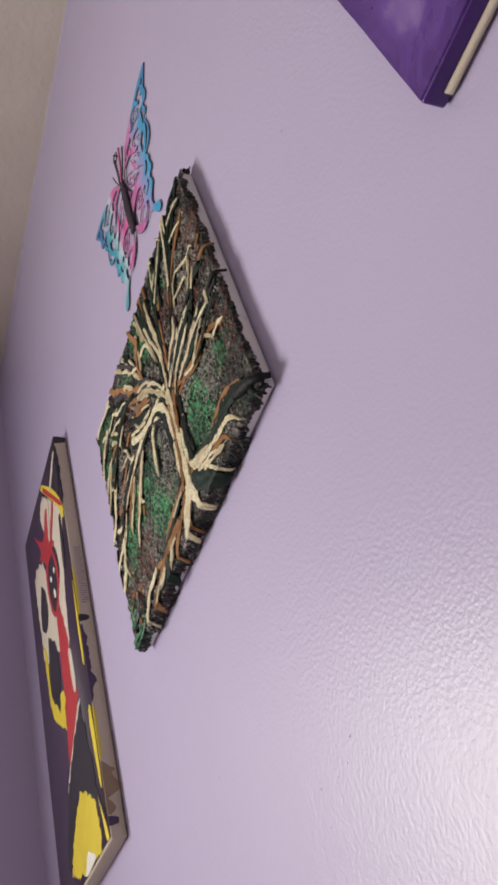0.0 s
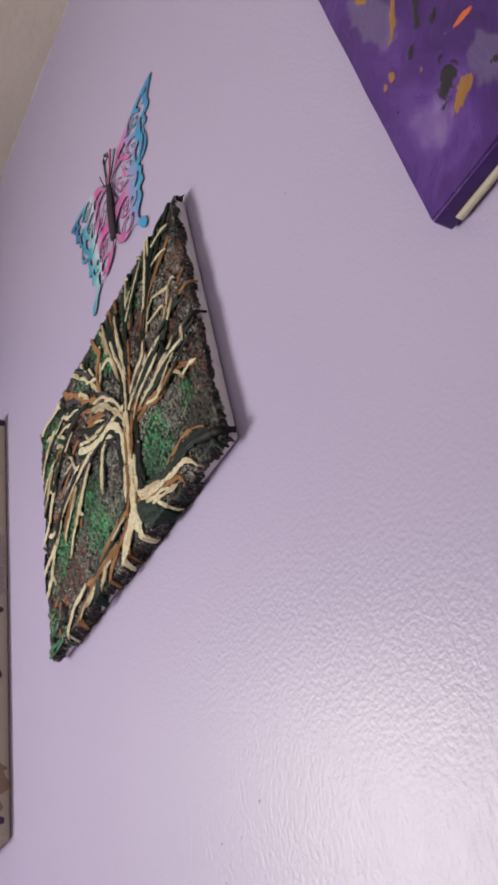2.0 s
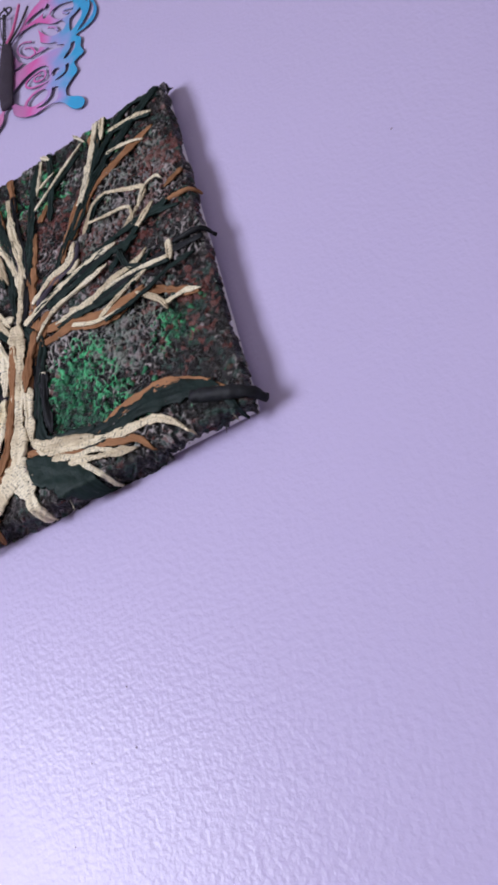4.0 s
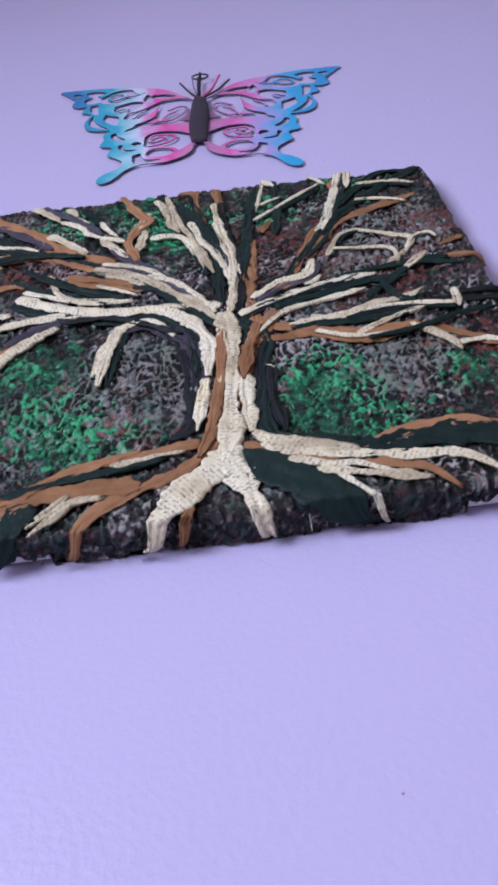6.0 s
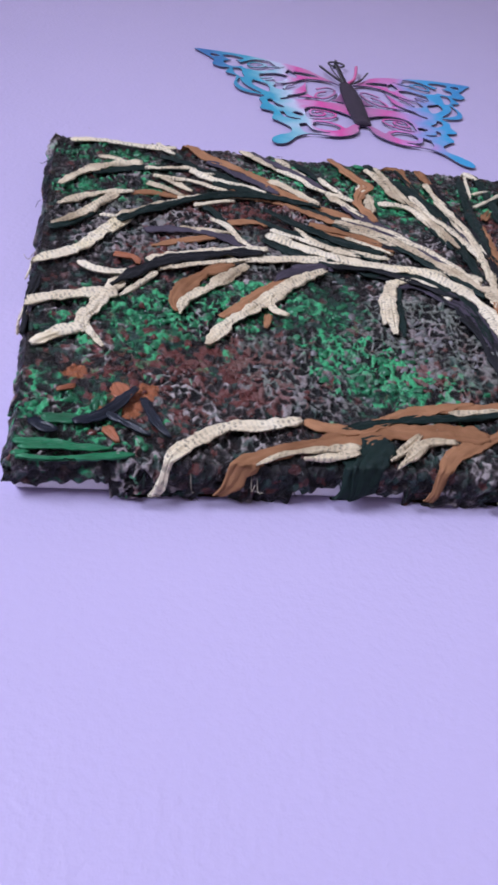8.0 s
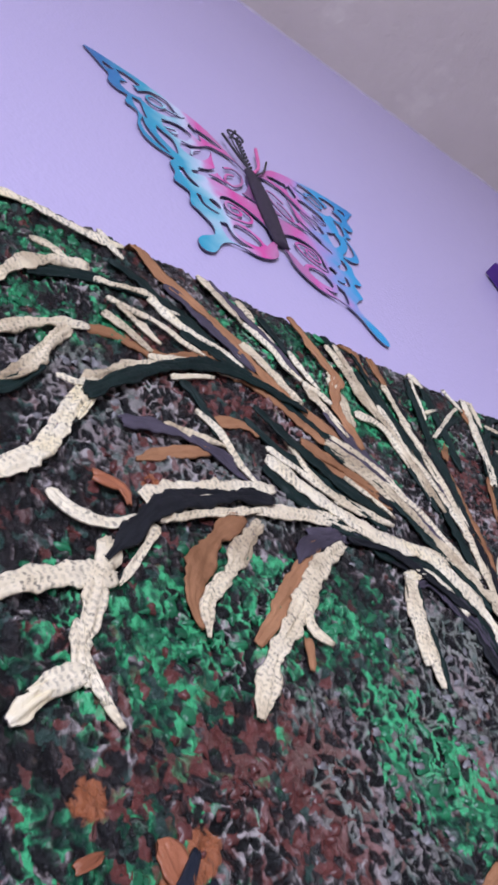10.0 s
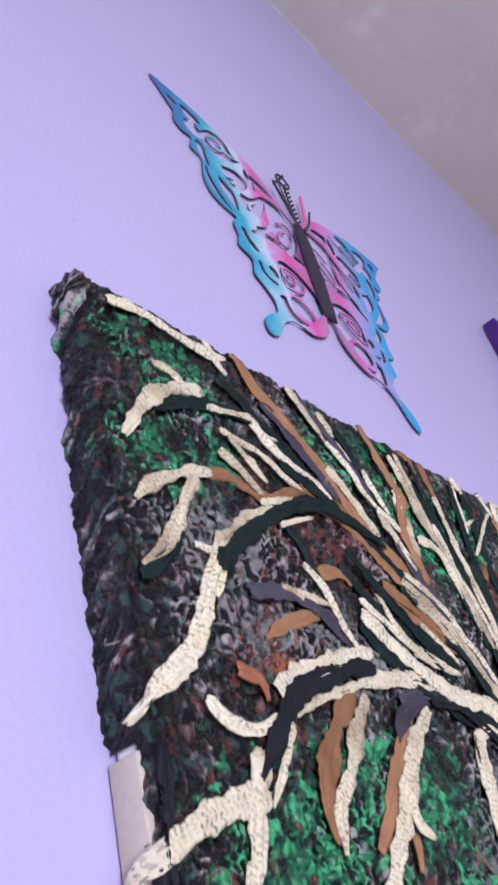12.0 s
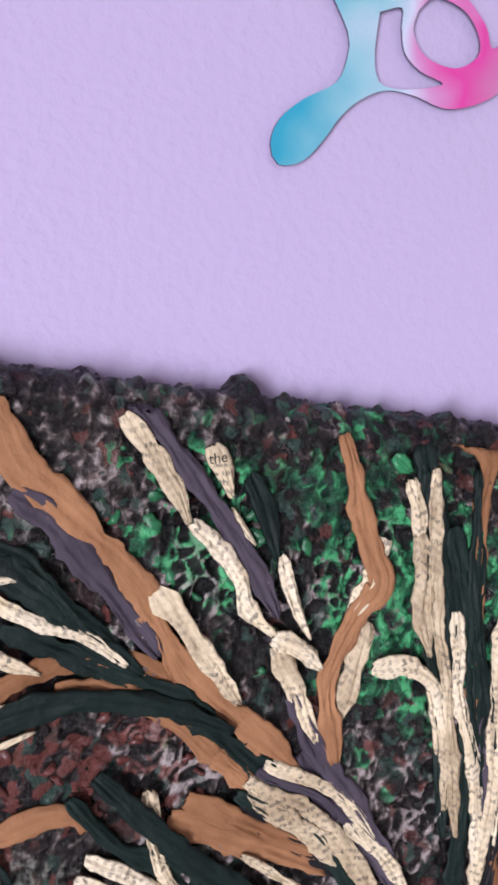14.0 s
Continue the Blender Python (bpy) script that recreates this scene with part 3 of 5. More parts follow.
strip("N", 7, (0.031, 0.027), (0.047, 0.036), (0.063, 0.058))
strip("N", 6, (0.047, 0.036), (0.055, 0.029), (0.069, 0.019))
strip("N", 6, (0.066, 0.049), (0.073, 0.028), (0.079, 0.018))
strip("O", 6, (0.047, 0.025), (0.053, 0.014))
strip("O", 8, (0.052, 0.062), (0.058, 0.047))
strip("O", 5, (0.022, 0.054), (0.031, 0.058))
strip("E", 6, (0.257, 0.400), (0.265, 0.395))
# An orange-red printed scrap, laid with the paint stroke kind.
strip("O", 8, (0.051, 0.204), (0.064, 0.201), (0.066, 0.193))
strip("G", 9, (0.322, 0.187), (0.338, 0.160), (0.330, 0.118), (0.327, 0.080), (0.332, 0.059), (0.352, 0.050), (0.379, 0.047))
strip("K", 12, (0.229, 0.205), (0.259, 0.195), (0.277, 0.172), (0.285, 0.140), (0.286, 0.106), (0.283, 0.076), (0.270, 0.067))
strip("S", 13, (0.240, 0.206), (0.260, 0.199), (0.277, 0.179), (0.286, 0.147), (0.288, 0.112))
strip("G", 25, (0.310, 0.045), (0.330, 0.029), (0.350, 0.012), (0.369, -0.006), (0.387, -0.021))
strip("G", 6, (0.266, 0.051), (0.235, 0.044), (0.213, 0.042), (0.193, 0.037), (0.169, 0.030))
strip("G", 16, (0.193, 0.022), (0.184, 0.014), (0.175, -0.003), (0.169, -0.016))
strip("G", 6, (0.294, 0.398), (0.306, 0.332), (0.325, 0.284), (0.332, 0.238))
strip("G", 16, (0.193, 0.023), (0.181, 0.011), (0.171, -0.006), (0.160, -0.017))
strip("S", 8, (0.171, 0.205), (0.213, 0.213), (0.254, 0.212), (0.283, 0.199), (0.293, 0.164), (0.291, 0.135))
strip("G", 18, (0.364, 0.037), (0.395, 0.039), (0.419, 0.042), (0.449, 0.040), (0.476, 0.028), (0.492, 0.006), (0.497, -0.009))
strip("G", 9, (0.331, 0.252), (0.341, 0.331), (0.354, 0.398))
strip("S", 9, (0.229, 0.312), (0.247, 0.286), (0.266, 0.264), (0.280, 0.249))
strip("K", 7, (0.336, 0.129), (0.335, 0.093), (0.339, 0.061))
strip("K", 6, (0.247, 0.205), (0.233, 0.177), (0.225, 0.155))
strip("G", 8, (0.279, 0.383), (0.297, 0.329), (0.310, 0.282), (0.311, 0.233), (0.311, 0.206))
strip("G", 5, (0.355, 0.340), (0.379, 0.359), (0.406, 0.379))
strip("G", 7, (0.397, 0.307), (0.412, 0.339), (0.438, 0.371), (0.464, 0.399), (0.499, 0.397))
strip("G", 8, (0.348, 0.198), (0.385, 0.208), (0.419, 0.218), (0.448, 0.221))
strip("G", 6, (0.373, 0.169), (0.399, 0.168), (0.426, 0.170), (0.446, 0.174))
strip("S", 13, (0.267, 0.191), (0.284, 0.169), (0.292, 0.135), (0.294, 0.117))
strip("K", 10, (0.332, 0.150), (0.328, 0.112), (0.327, 0.086))
strip("G", 8, (0.287, 0.376), (0.303, 0.333), (0.313, 0.287), (0.318, 0.255))
strip("G", 7, (0.370, 0.408), (0.368, 0.358), (0.361, 0.307))
strip("G", 8, (0.483, 0.242), (0.428, 0.234), (0.374, 0.216), (0.334, 0.201))
strip("K", 7, (0.506, 0.177), (0.455, 0.181), (0.392, 0.172))
strip("G", 8, (0.500, 0.403), (0.446, 0.360), (0.410, 0.317), (0.381, 0.264))
# Smear of black paint down the left edge, laid with the cloth strip kind.
strip("K", 7, (0.005, 0.171), (0.002, 0.151), (-0.002, 0.131), (0.000, 0.105))
strip("G", 8, (0.034, 0.333), (0.058, 0.346), (0.084, 0.354), (0.111, 0.358), (0.129, 0.356), (0.147, 0.340), (0.171, 0.324))
strip("G", 8, (0.116, 0.292), (0.124, 0.281), (0.130, 0.261), (0.139, 0.250))
strip("S", 9, (0.072, 0.243), (0.096, 0.248), (0.122, 0.243), (0.140, 0.234), (0.154, 0.224))
strip("S", 9, (0.195, 0.210), (0.167, 0.196), (0.155, 0.183))
strip("G", 6, (0.008, 0.236), (0.019, 0.244), (0.037, 0.264))
# Dark strips added beside the paper strips, partly to draw the shade there.
strip("G", 11, (0.322, 0.197), (0.323, 0.165), (0.321, 0.132), (0.321, 0.122))
strip("S", 6, (0.235, 0.186), (0.256, 0.192), (0.272, 0.171))
strip("G", 6, (0.242, 0.189), (0.234, 0.153), (0.230, 0.126))
strip("K", 6, (0.321, 0.375), (0.323, 0.325), (0.329, 0.278), (0.327, 0.230), (0.321, 0.191))
strip("G", 6, (0.213, 0.277), (0.246, 0.259), (0.273, 0.227), (0.291, 0.206), (0.304, 0.183))
strip("G", 9, (0.155, 0.243), (0.185, 0.223), (0.227, 0.206), (0.261, 0.203), (0.279, 0.187), (0.289, 0.163), (0.288, 0.125))
strip("S", 4, (0.256, 0.260), (0.279, 0.241), (0.303, 0.198))
strip("K", 9, (0.216, 0.273), (0.237, 0.259), (0.264, 0.241))
strip("G", 5, (0.271, 0.396), (0.280, 0.343), (0.289, 0.315), (0.303, 0.254))
strip("G", 6, (0.435, 0.409), (0.422, 0.361), (0.411, 0.326), (0.403, 0.302))
strip("S", 6, (0.337, 0.208), (0.357, 0.226), (0.379, 0.232), (0.389, 0.256))
strip("G", 4, (0.400, 0.260), (0.412, 0.288), (0.427, 0.296))
strip("K", 5, (0.325, 0.189), (0.347, 0.202), (0.372, 0.212), (0.397, 0.220), (0.427, 0.223))
strip("G", 5, (0.370, 0.175), (0.390, 0.169), (0.416, 0.181), (0.440, 0.185), (0.456, 0.195))
strip("G", 4, (0.440, 0.377), (0.469, 0.376), (0.487, 0.368))
strip("S", 4, (0.220, 0.285), (0.249, 0.273), (0.269, 0.254))
strip("G", 4, (0.472, 0.172), (0.430, 0.178), (0.393, 0.173), (0.356, 0.168))
strip("B", 9, (0.309, 0.165), (0.305, 0.123), (0.298, 0.085), (0.295, 0.065), (0.289, 0.050), (0.274, 0.037), (0.252, 0.027), (0.231, 0.016), (0.220, 0.004), (0.211, -0.016), (0.204, -0.023))
strip("B", 9, (0.334, 0.252), (0.331, 0.211), (0.333, 0.177), (0.324, 0.140), (0.318, 0.114), (0.318, 0.082), (0.323, 0.064))
strip("B", 8, (0.313, 0.055), (0.333, 0.045), (0.356, 0.038), (0.378, 0.032), (0.400, 0.023))
strip("B", 7, (0.288, 0.061), (0.266, 0.058), (0.241, 0.054), (0.219, 0.050), (0.195, 0.040), (0.175, 0.031))
strip("B", 13, (0.252, 0.029), (0.229, 0.032), (0.208, 0.030), (0.193, 0.031), (0.179, 0.023), (0.159, 0.018), (0.142, 0.017))
strip("B", 9, (0.150, 0.036), (0.161, 0.032), (0.180, 0.031), (0.201, 0.042), (0.223, 0.051), (0.253, 0.059))
strip("B", 9, (0.178, 0.026), (0.159, 0.021), (0.134, 0.012), (0.115, 0.001), (0.103, -0.012), (0.093, -0.026))
strip("B", 8, (0.331, 0.163), (0.348, 0.160), (0.370, 0.161), (0.394, 0.148), (0.415, 0.147), (0.442, 0.154), (0.465, 0.141), (0.490, 0.122))
strip("B", 8, (0.346, 0.044), (0.373, 0.041), (0.397, 0.047), (0.421, 0.053), (0.444, 0.053), (0.465, 0.044), (0.483, 0.027), (0.498, 0.008))
strip("B", 8, (0.318, 0.047), (0.356, 0.032), (0.393, 0.025), (0.413, 0.016), (0.426, -0.002))
strip("B", 6, (0.280, 0.009), (0.275, -0.004), (0.271, -0.015))
strip("C", 14, (0.312, 0.197), (0.313, 0.165), (0.311, 0.132), (0.311, 0.122))
strip("C", 13, (0.311, 0.130), (0.308, 0.096), (0.306, 0.066), (0.300, 0.037))
strip("C", 20, (0.308, 0.054), (0.296, 0.036), (0.280, 0.022), (0.265, 0.005), (0.257, -0.009), (0.252, -0.019))
strip("C", 7, (0.256, -0.010), (0.249, -0.024), (0.244, -0.037))
strip("C", 17, (0.302, 0.045), (0.309, 0.024), (0.315, 0.004), (0.320, -0.011), (0.322, -0.021))
strip("C", 9, (0.294, 0.121), (0.291, 0.099), (0.286, 0.070))
strip("C", 10, (0.320, 0.119), (0.319, 0.094), (0.319, 0.064))
strip("C", 8, (0.319, 0.063), (0.328, 0.055), (0.337, 0.051), (0.357, 0.045), (0.377, 0.037))
strip("C", 6, (0.337, 0.037), (0.359, 0.028), (0.376, 0.025), (0.397, 0.013))
strip("C", 5, (0.363, 0.019), (0.377, 0.003), (0.384, -0.010), (0.388, -0.018))
strip("C", 5, (0.235, 0.048), (0.259, 0.052), (0.278, 0.054))
strip("C", 5, (0.231, 0.023), (0.214, 0.021), (0.203, 0.011), (0.192, 0.000))
strip("C", 5, (0.174, 0.011), (0.160, 0.007), (0.144, 0.005))
strip("C", 8, (0.148, 0.036), (0.128, 0.030), (0.107, 0.027), (0.092, 0.017), (0.080, 0.005), (0.074, -0.007), (0.067, -0.017), (0.060, -0.026))
strip("C", 5, (0.176, 0.016), (0.151, 0.012), (0.133, 0.008), (0.120, 0.000))
strip("C", 5, (0.212, 0.028), (0.201, 0.017), (0.190, 0.007))
strip("C", 5, (0.034, 0.123), (0.039, 0.107), (0.045, 0.096))
strip("C", 5, (0.006, 0.095), (0.019, 0.106), (0.030, 0.113))
strip("C", 7, (0.234, 0.191), (0.258, 0.197), (0.276, 0.175))
strip("C", 8, (0.236, 0.190), (0.228, 0.154), (0.224, 0.127))
strip("C", 4, (0.436, 0.157), (0.455, 0.136), (0.461, 0.121))
strip("C", 9, (0.324, 0.054), (0.335, 0.045), (0.372, 0.035), (0.408, 0.028), (0.430, 0.025), (0.445, 0.014), (0.458, -0.004))
strip("C", 6, (0.351, 0.025), (0.384, 0.016), (0.412, 0.008))
strip("C", 8, (0.315, 0.374), (0.317, 0.325), (0.323, 0.277), (0.321, 0.231), (0.315, 0.192))
strip("C", 7, (0.216, 0.282), (0.250, 0.263), (0.277, 0.231), (0.295, 0.209), (0.309, 0.185))
strip("C", 11, (0.159, 0.250), (0.189, 0.230), (0.229, 0.214), (0.264, 0.211), (0.286, 0.192), (0.298, 0.164), (0.296, 0.124))
strip("C", 5, (0.258, 0.263), (0.282, 0.243), (0.306, 0.200))
strip("C", 4, (0.317, 0.337), (0.325, 0.287), (0.328, 0.249))
strip("B", 6, (0.349, 0.315), (0.363, 0.338))
strip("B", 6, (0.342, 0.302), (0.338, 0.254))
strip("B", 13, (0.334, 0.259), (0.332, 0.217))
strip("B", 8, (0.423, 0.416), (0.443, 0.410))
strip("B", 6, (0.368, 0.242), (0.384, 0.287), (0.400, 0.317))
strip("B", 9, (0.381, 0.265), (0.399, 0.295), (0.417, 0.319), (0.449, 0.336), (0.486, 0.353))
strip("B", 9, (0.341, 0.175), (0.369, 0.168), (0.396, 0.157), (0.422, 0.156), (0.443, 0.162))
strip("B", 12, (0.348, 0.194), (0.334, 0.168), (0.322, 0.148), (0.318, 0.120))
strip("B", 6, (0.369, 0.230), (0.348, 0.221))
strip("C", 6, (0.275, 0.397), (0.284, 0.344), (0.293, 0.316), (0.308, 0.255))
strip("C", 3, (0.346, 0.333), (0.369, 0.354), (0.391, 0.374), (0.409, 0.389))
strip("C", 3, (0.355, 0.362), (0.373, 0.373))
strip("C", 4, (0.360, 0.401), (0.350, 0.353))
strip("C", 7, (0.430, 0.410), (0.417, 0.363), (0.406, 0.328), (0.398, 0.304))
strip("C", 6, (0.438, 0.413), (0.431, 0.375))
strip("C", 3, (0.402, 0.407), (0.414, 0.386))
strip("C", 8, (0.333, 0.212), (0.354, 0.231), (0.375, 0.236), (0.384, 0.258))
strip("C", 5, (0.396, 0.261), (0.409, 0.290), (0.425, 0.299))
strip("C", 4, (0.424, 0.298), (0.445, 0.287), (0.464, 0.274), (0.454, 0.255), (0.437, 0.239))
strip("C", 6, (0.322, 0.193), (0.346, 0.206), (0.371, 0.216), (0.397, 0.224), (0.426, 0.227))
strip("C", 6, (0.371, 0.179), (0.389, 0.174), (0.415, 0.185), (0.439, 0.189), (0.454, 0.199))
strip("C", 4, (0.371, 0.160), (0.395, 0.149), (0.424, 0.147))
strip("C", 8, (0.450, 0.230), (0.469, 0.250))
strip("C", 5, (0.441, 0.381), (0.469, 0.379), (0.489, 0.372))
strip("C", 4, (0.386, 0.234), (0.378, 0.226), (0.373, 0.225))
strip("C", 5, (0.333, 0.128), (0.339, 0.125))
strip("C", 5, (0.222, 0.288), (0.251, 0.276), (0.271, 0.257))
strip("C", 4, (0.357, 0.413), (0.370, 0.395))
strip("C", 5, (0.472, 0.176), (0.431, 0.181), (0.393, 0.177), (0.355, 0.172))
strip("C", 6, (0.475, 0.194), (0.473, 0.171))
strip("B", 7, (0.503, 0.271), (0.483, 0.261))
strip("C", 5, (0.459, 0.128), (0.479, 0.129), (0.492, 0.124))
strip("C", 7, (0.016, 0.394), (0.038, 0.398), (0.061, 0.395), (0.086, 0.394), (0.102, 0.398))
strip("C", 5, (0.039, 0.362), (0.050, 0.362), (0.062, 0.354))
strip("C", 8, (0.073, 0.359), (0.054, 0.353), (0.035, 0.339), (0.022, 0.323), (0.011, 0.305))
strip("C", 4, (0.075, 0.350), (0.111, 0.358), (0.118, 0.350), (0.131, 0.350))
strip("C", 6, (0.087, 0.336), (0.097, 0.327), (0.110, 0.315))
strip("C", 7, (0.065, 0.305), (0.048, 0.299), (0.025, 0.286), (0.012, 0.273))
strip("C", 9, (0.053, 0.298), (0.042, 0.282), (0.032, 0.265), (0.022, 0.252), (0.009, 0.241))
strip("C", 4, (0.041, 0.258), (0.052, 0.258), (0.064, 0.265))
strip("C", 10, (0.056, 0.261), (0.079, 0.280), (0.107, 0.298))
strip("C", 9, (0.063, 0.267), (0.047, 0.243), (0.039, 0.227), (0.028, 0.209), (0.014, 0.197), (0.002, 0.188), (-0.005, 0.180))
strip("C", 4, (0.063, 0.260), (0.049, 0.235))
strip("C", 5, (0.097, 0.250), (0.113, 0.250), (0.134, 0.249))
strip("C", 5, (0.120, 0.269), (0.131, 0.258), (0.139, 0.237), (0.149, 0.223))
strip("C", 6, (0.029, 0.189), (0.036, 0.183), (0.044, 0.180), (0.056, 0.180), (0.068, 0.187))
strip("C", 12, (0.073, 0.197), (0.097, 0.208), (0.129, 0.219), (0.156, 0.228))
strip("C", 6, (0.079, 0.188), (0.105, 0.199), (0.142, 0.210))
strip("C", 9, (0.310, 0.208), (0.286, 0.214), (0.237, 0.215), (0.200, 0.219), (0.163, 0.215), (0.137, 0.209))
strip("C", 10, (0.053, 0.155), (0.034, 0.152), (0.016, 0.146), (0.000, 0.138), (-0.014, 0.130))
strip("C", 10, (0.055, 0.171), (0.047, 0.156), (0.041, 0.141), (0.037, 0.129), (0.032, 0.120))
strip("C", 9, (0.034, 0.133), (0.033, 0.118), (0.034, 0.108))
strip("C", 7, (0.034, 0.114), (0.022, 0.109), (0.013, 0.105))
strip("C", 6, (0.036, 0.113), (0.040, 0.103))
strip("C", 4, (0.078, 0.185), (0.065, 0.166), (0.054, 0.152))
strip("C", 9, (0.139, 0.203), (0.122, 0.184), (0.107, 0.164))
strip("C", 7, (0.108, 0.167), (0.094, 0.151), (0.090, 0.135))
strip("C", 9, (0.193, 0.203), (0.166, 0.181), (0.151, 0.163), (0.134, 0.144), (0.119, 0.128), (0.104, 0.103))
strip("C", 5, (0.150, 0.166), (0.149, 0.148), (0.158, 0.141))
strip("C", 6, (0.242, 0.197), (0.228, 0.170), (0.220, 0.138))
strip("C", 6, (0.181, 0.280), (0.191, 0.249), (0.210, 0.236), (0.246, 0.229))
strip("B", 8, (0.060, 0.304), (0.080, 0.309), (0.095, 0.306), (0.112, 0.305), (0.145, 0.323), (0.171, 0.324), (0.191, 0.311), (0.207, 0.300))
strip("B", 7, (0.122, 0.243), (0.094, 0.232), (0.076, 0.222))
strip("B", 9, (0.195, 0.276), (0.222, 0.264), (0.249, 0.252), (0.262, 0.247))
strip("B", 11, (0.129, 0.204), (0.109, 0.187), (0.094, 0.167), (0.087, 0.150), (0.089, 0.139))
strip("B", 9, (0.174, 0.200), (0.150, 0.174), (0.130, 0.151), (0.115, 0.136))
strip("B", 6, (0.146, 0.143), (0.142, 0.128))
strip("B", 7, (0.317, 0.413), (0.320, 0.381), (0.323, 0.351))
strip("R", 7, (0.308, 0.174), (0.304, 0.123), (0.298, 0.085), (0.294, 0.065), (0.286, 0.046))
strip("R", 8, (0.333, 0.177), (0.323, 0.140), (0.318, 0.115))
strip("T", 8, (0.054, 0.251), (0.072, 0.268), (0.097, 0.287), (0.124, 0.303), (0.150, 0.312), (0.180, 0.310), (0.208, 0.301))
strip("T", 8, (0.162, 0.287), (0.178, 0.273), (0.196, 0.258), (0.219, 0.242), (0.242, 0.232))
strip("J", 9, (0.151, 0.218), (0.132, 0.215), (0.104, 0.206), (0.081, 0.195), (0.066, 0.180), (0.049, 0.161))
strip("J", 7, (0.198, 0.207), (0.230, 0.205), (0.256, 0.192), (0.281, 0.175))
strip("S", 9, (0.126, 0.376), (0.138, 0.370), (0.150, 0.358), (0.164, 0.343), (0.179, 0.326))
strip("S", 8, (0.160, 0.412), (0.176, 0.394), (0.190, 0.379), (0.204, 0.363), (0.215, 0.348), (0.220, 0.340))
strip("G", 7, (0.203, 0.388), (0.211, 0.375), (0.217, 0.360))
strip("G", 9, (0.127, 0.334), (0.148, 0.327), (0.165, 0.320), (0.189, 0.309), (0.212, 0.292), (0.243, 0.270))
strip("G", 9, (0.269, 0.405), (0.278, 0.383), (0.284, 0.363), (0.289, 0.346), (0.296, 0.320))
strip("S", 12, (0.237, 0.291), (0.253, 0.270), (0.270, 0.249))
strip("S", 7, (0.316, 0.302), (0.320, 0.274), (0.321, 0.251))
strip("C", 7, (0.157, 0.404), (0.167, 0.394), (0.178, 0.380), (0.183, 0.371))
strip("C", 8, (0.184, 0.371), (0.194, 0.364), (0.204, 0.353), (0.208, 0.343), (0.219, 0.334))
strip("C", 7, (0.219, 0.333), (0.230, 0.329), (0.239, 0.322))
strip("C", 7, (0.220, 0.330), (0.231, 0.313), (0.241, 0.295))
strip("C", 7, (0.188, 0.397), (0.193, 0.390), (0.197, 0.381))
strip("C", 3, (0.198, 0.377), (0.203, 0.370), (0.208, 0.365))
strip("C", 4, (0.218, 0.362), (0.225, 0.346), (0.233, 0.333))
strip("B", 10, (0.109, 0.411), (0.120, 0.398), (0.128, 0.385), (0.141, 0.375), (0.152, 0.366), (0.165, 0.354), (0.176, 0.339), (0.188, 0.322), (0.208, 0.306), (0.227, 0.292), (0.240, 0.279))
strip("C", 8, (0.175, 0.348), (0.186, 0.337), (0.197, 0.324), (0.209, 0.310))
strip("C", 9, (0.258, 0.370), (0.253, 0.349), (0.247, 0.338))
strip("C", 8, (0.255, 0.339), (0.252, 0.316), (0.249, 0.301))
strip("R", 8, (0.235, 0.406), (0.242, 0.391), (0.247, 0.377), (0.254, 0.363), (0.258, 0.353), (0.250, 0.341), (0.244, 0.326), (0.242, 0.314), (0.250, 0.287))
strip("C", 7, (0.265, 0.392), (0.271, 0.379), (0.272, 0.370))
strip("C", 8, (0.272, 0.372), (0.277, 0.360), (0.278, 0.343), (0.284, 0.327))
strip("C", 7, (0.260, 0.322), (0.275, 0.323), (0.288, 0.315), (0.293, 0.300))
strip("C", 7, (0.287, 0.318), (0.294, 0.298), (0.300, 0.280), (0.301, 0.266))
strip("C", 6, (0.293, 0.344), (0.298, 0.326), (0.300, 0.311), (0.309, 0.291), (0.315, 0.272), (0.321, 0.237))
strip("B", 9, (0.285, 0.411), (0.299, 0.404), (0.299, 0.380), (0.303, 0.350), (0.305, 0.324), (0.310, 0.297))
strip("C", 10, (0.218, 0.279), (0.235, 0.266), (0.253, 0.254), (0.266, 0.243))
strip("B", 8, (0.203, 0.292), (0.211, 0.285), (0.218, 0.279))
strip("G", 8, (0.089, 0.377), (0.107, 0.369), (0.119, 0.357), (0.138, 0.345), (0.154, 0.332), (0.174, 0.320))
strip("C", 5, (0.111, 0.355), (0.124, 0.343), (0.140, 0.336), (0.154, 0.332), (0.168, 0.323))
strip("C", 6, (0.087, 0.405), (0.093, 0.392), (0.100, 0.385))
strip("C", 4, (0.081, 0.338), (0.097, 0.336), (0.112, 0.333), (0.127, 0.325), (0.141, 0.320))
strip("C", 7, (0.076, 0.323), (0.087, 0.317), (0.096, 0.309), (0.101, 0.304))
strip("C", 5, (0.098, 0.298), (0.120, 0.306), (0.139, 0.310), (0.162, 0.311))
strip("C", 3, (0.109, 0.288), (0.124, 0.295), (0.141, 0.302))
strip("G", 8, (0.155, 0.278), (0.173, 0.261), (0.193, 0.251), (0.213, 0.239), (0.238, 0.224))
strip("B", 10, (0.190, 0.269), (0.212, 0.262), (0.235, 0.253), (0.254, 0.245))
strip("B", 8, (0.132, 0.266), (0.146, 0.272), (0.158, 0.272), (0.161, 0.267))
strip("C", 5, (0.163, 0.258), (0.183, 0.248), (0.199, 0.237))
strip("C", 4, (0.218, 0.255), (0.236, 0.244), (0.250, 0.235))
strip("B", 8, (0.146, 0.315), (0.169, 0.313), (0.187, 0.304), (0.202, 0.292), (0.219, 0.282))
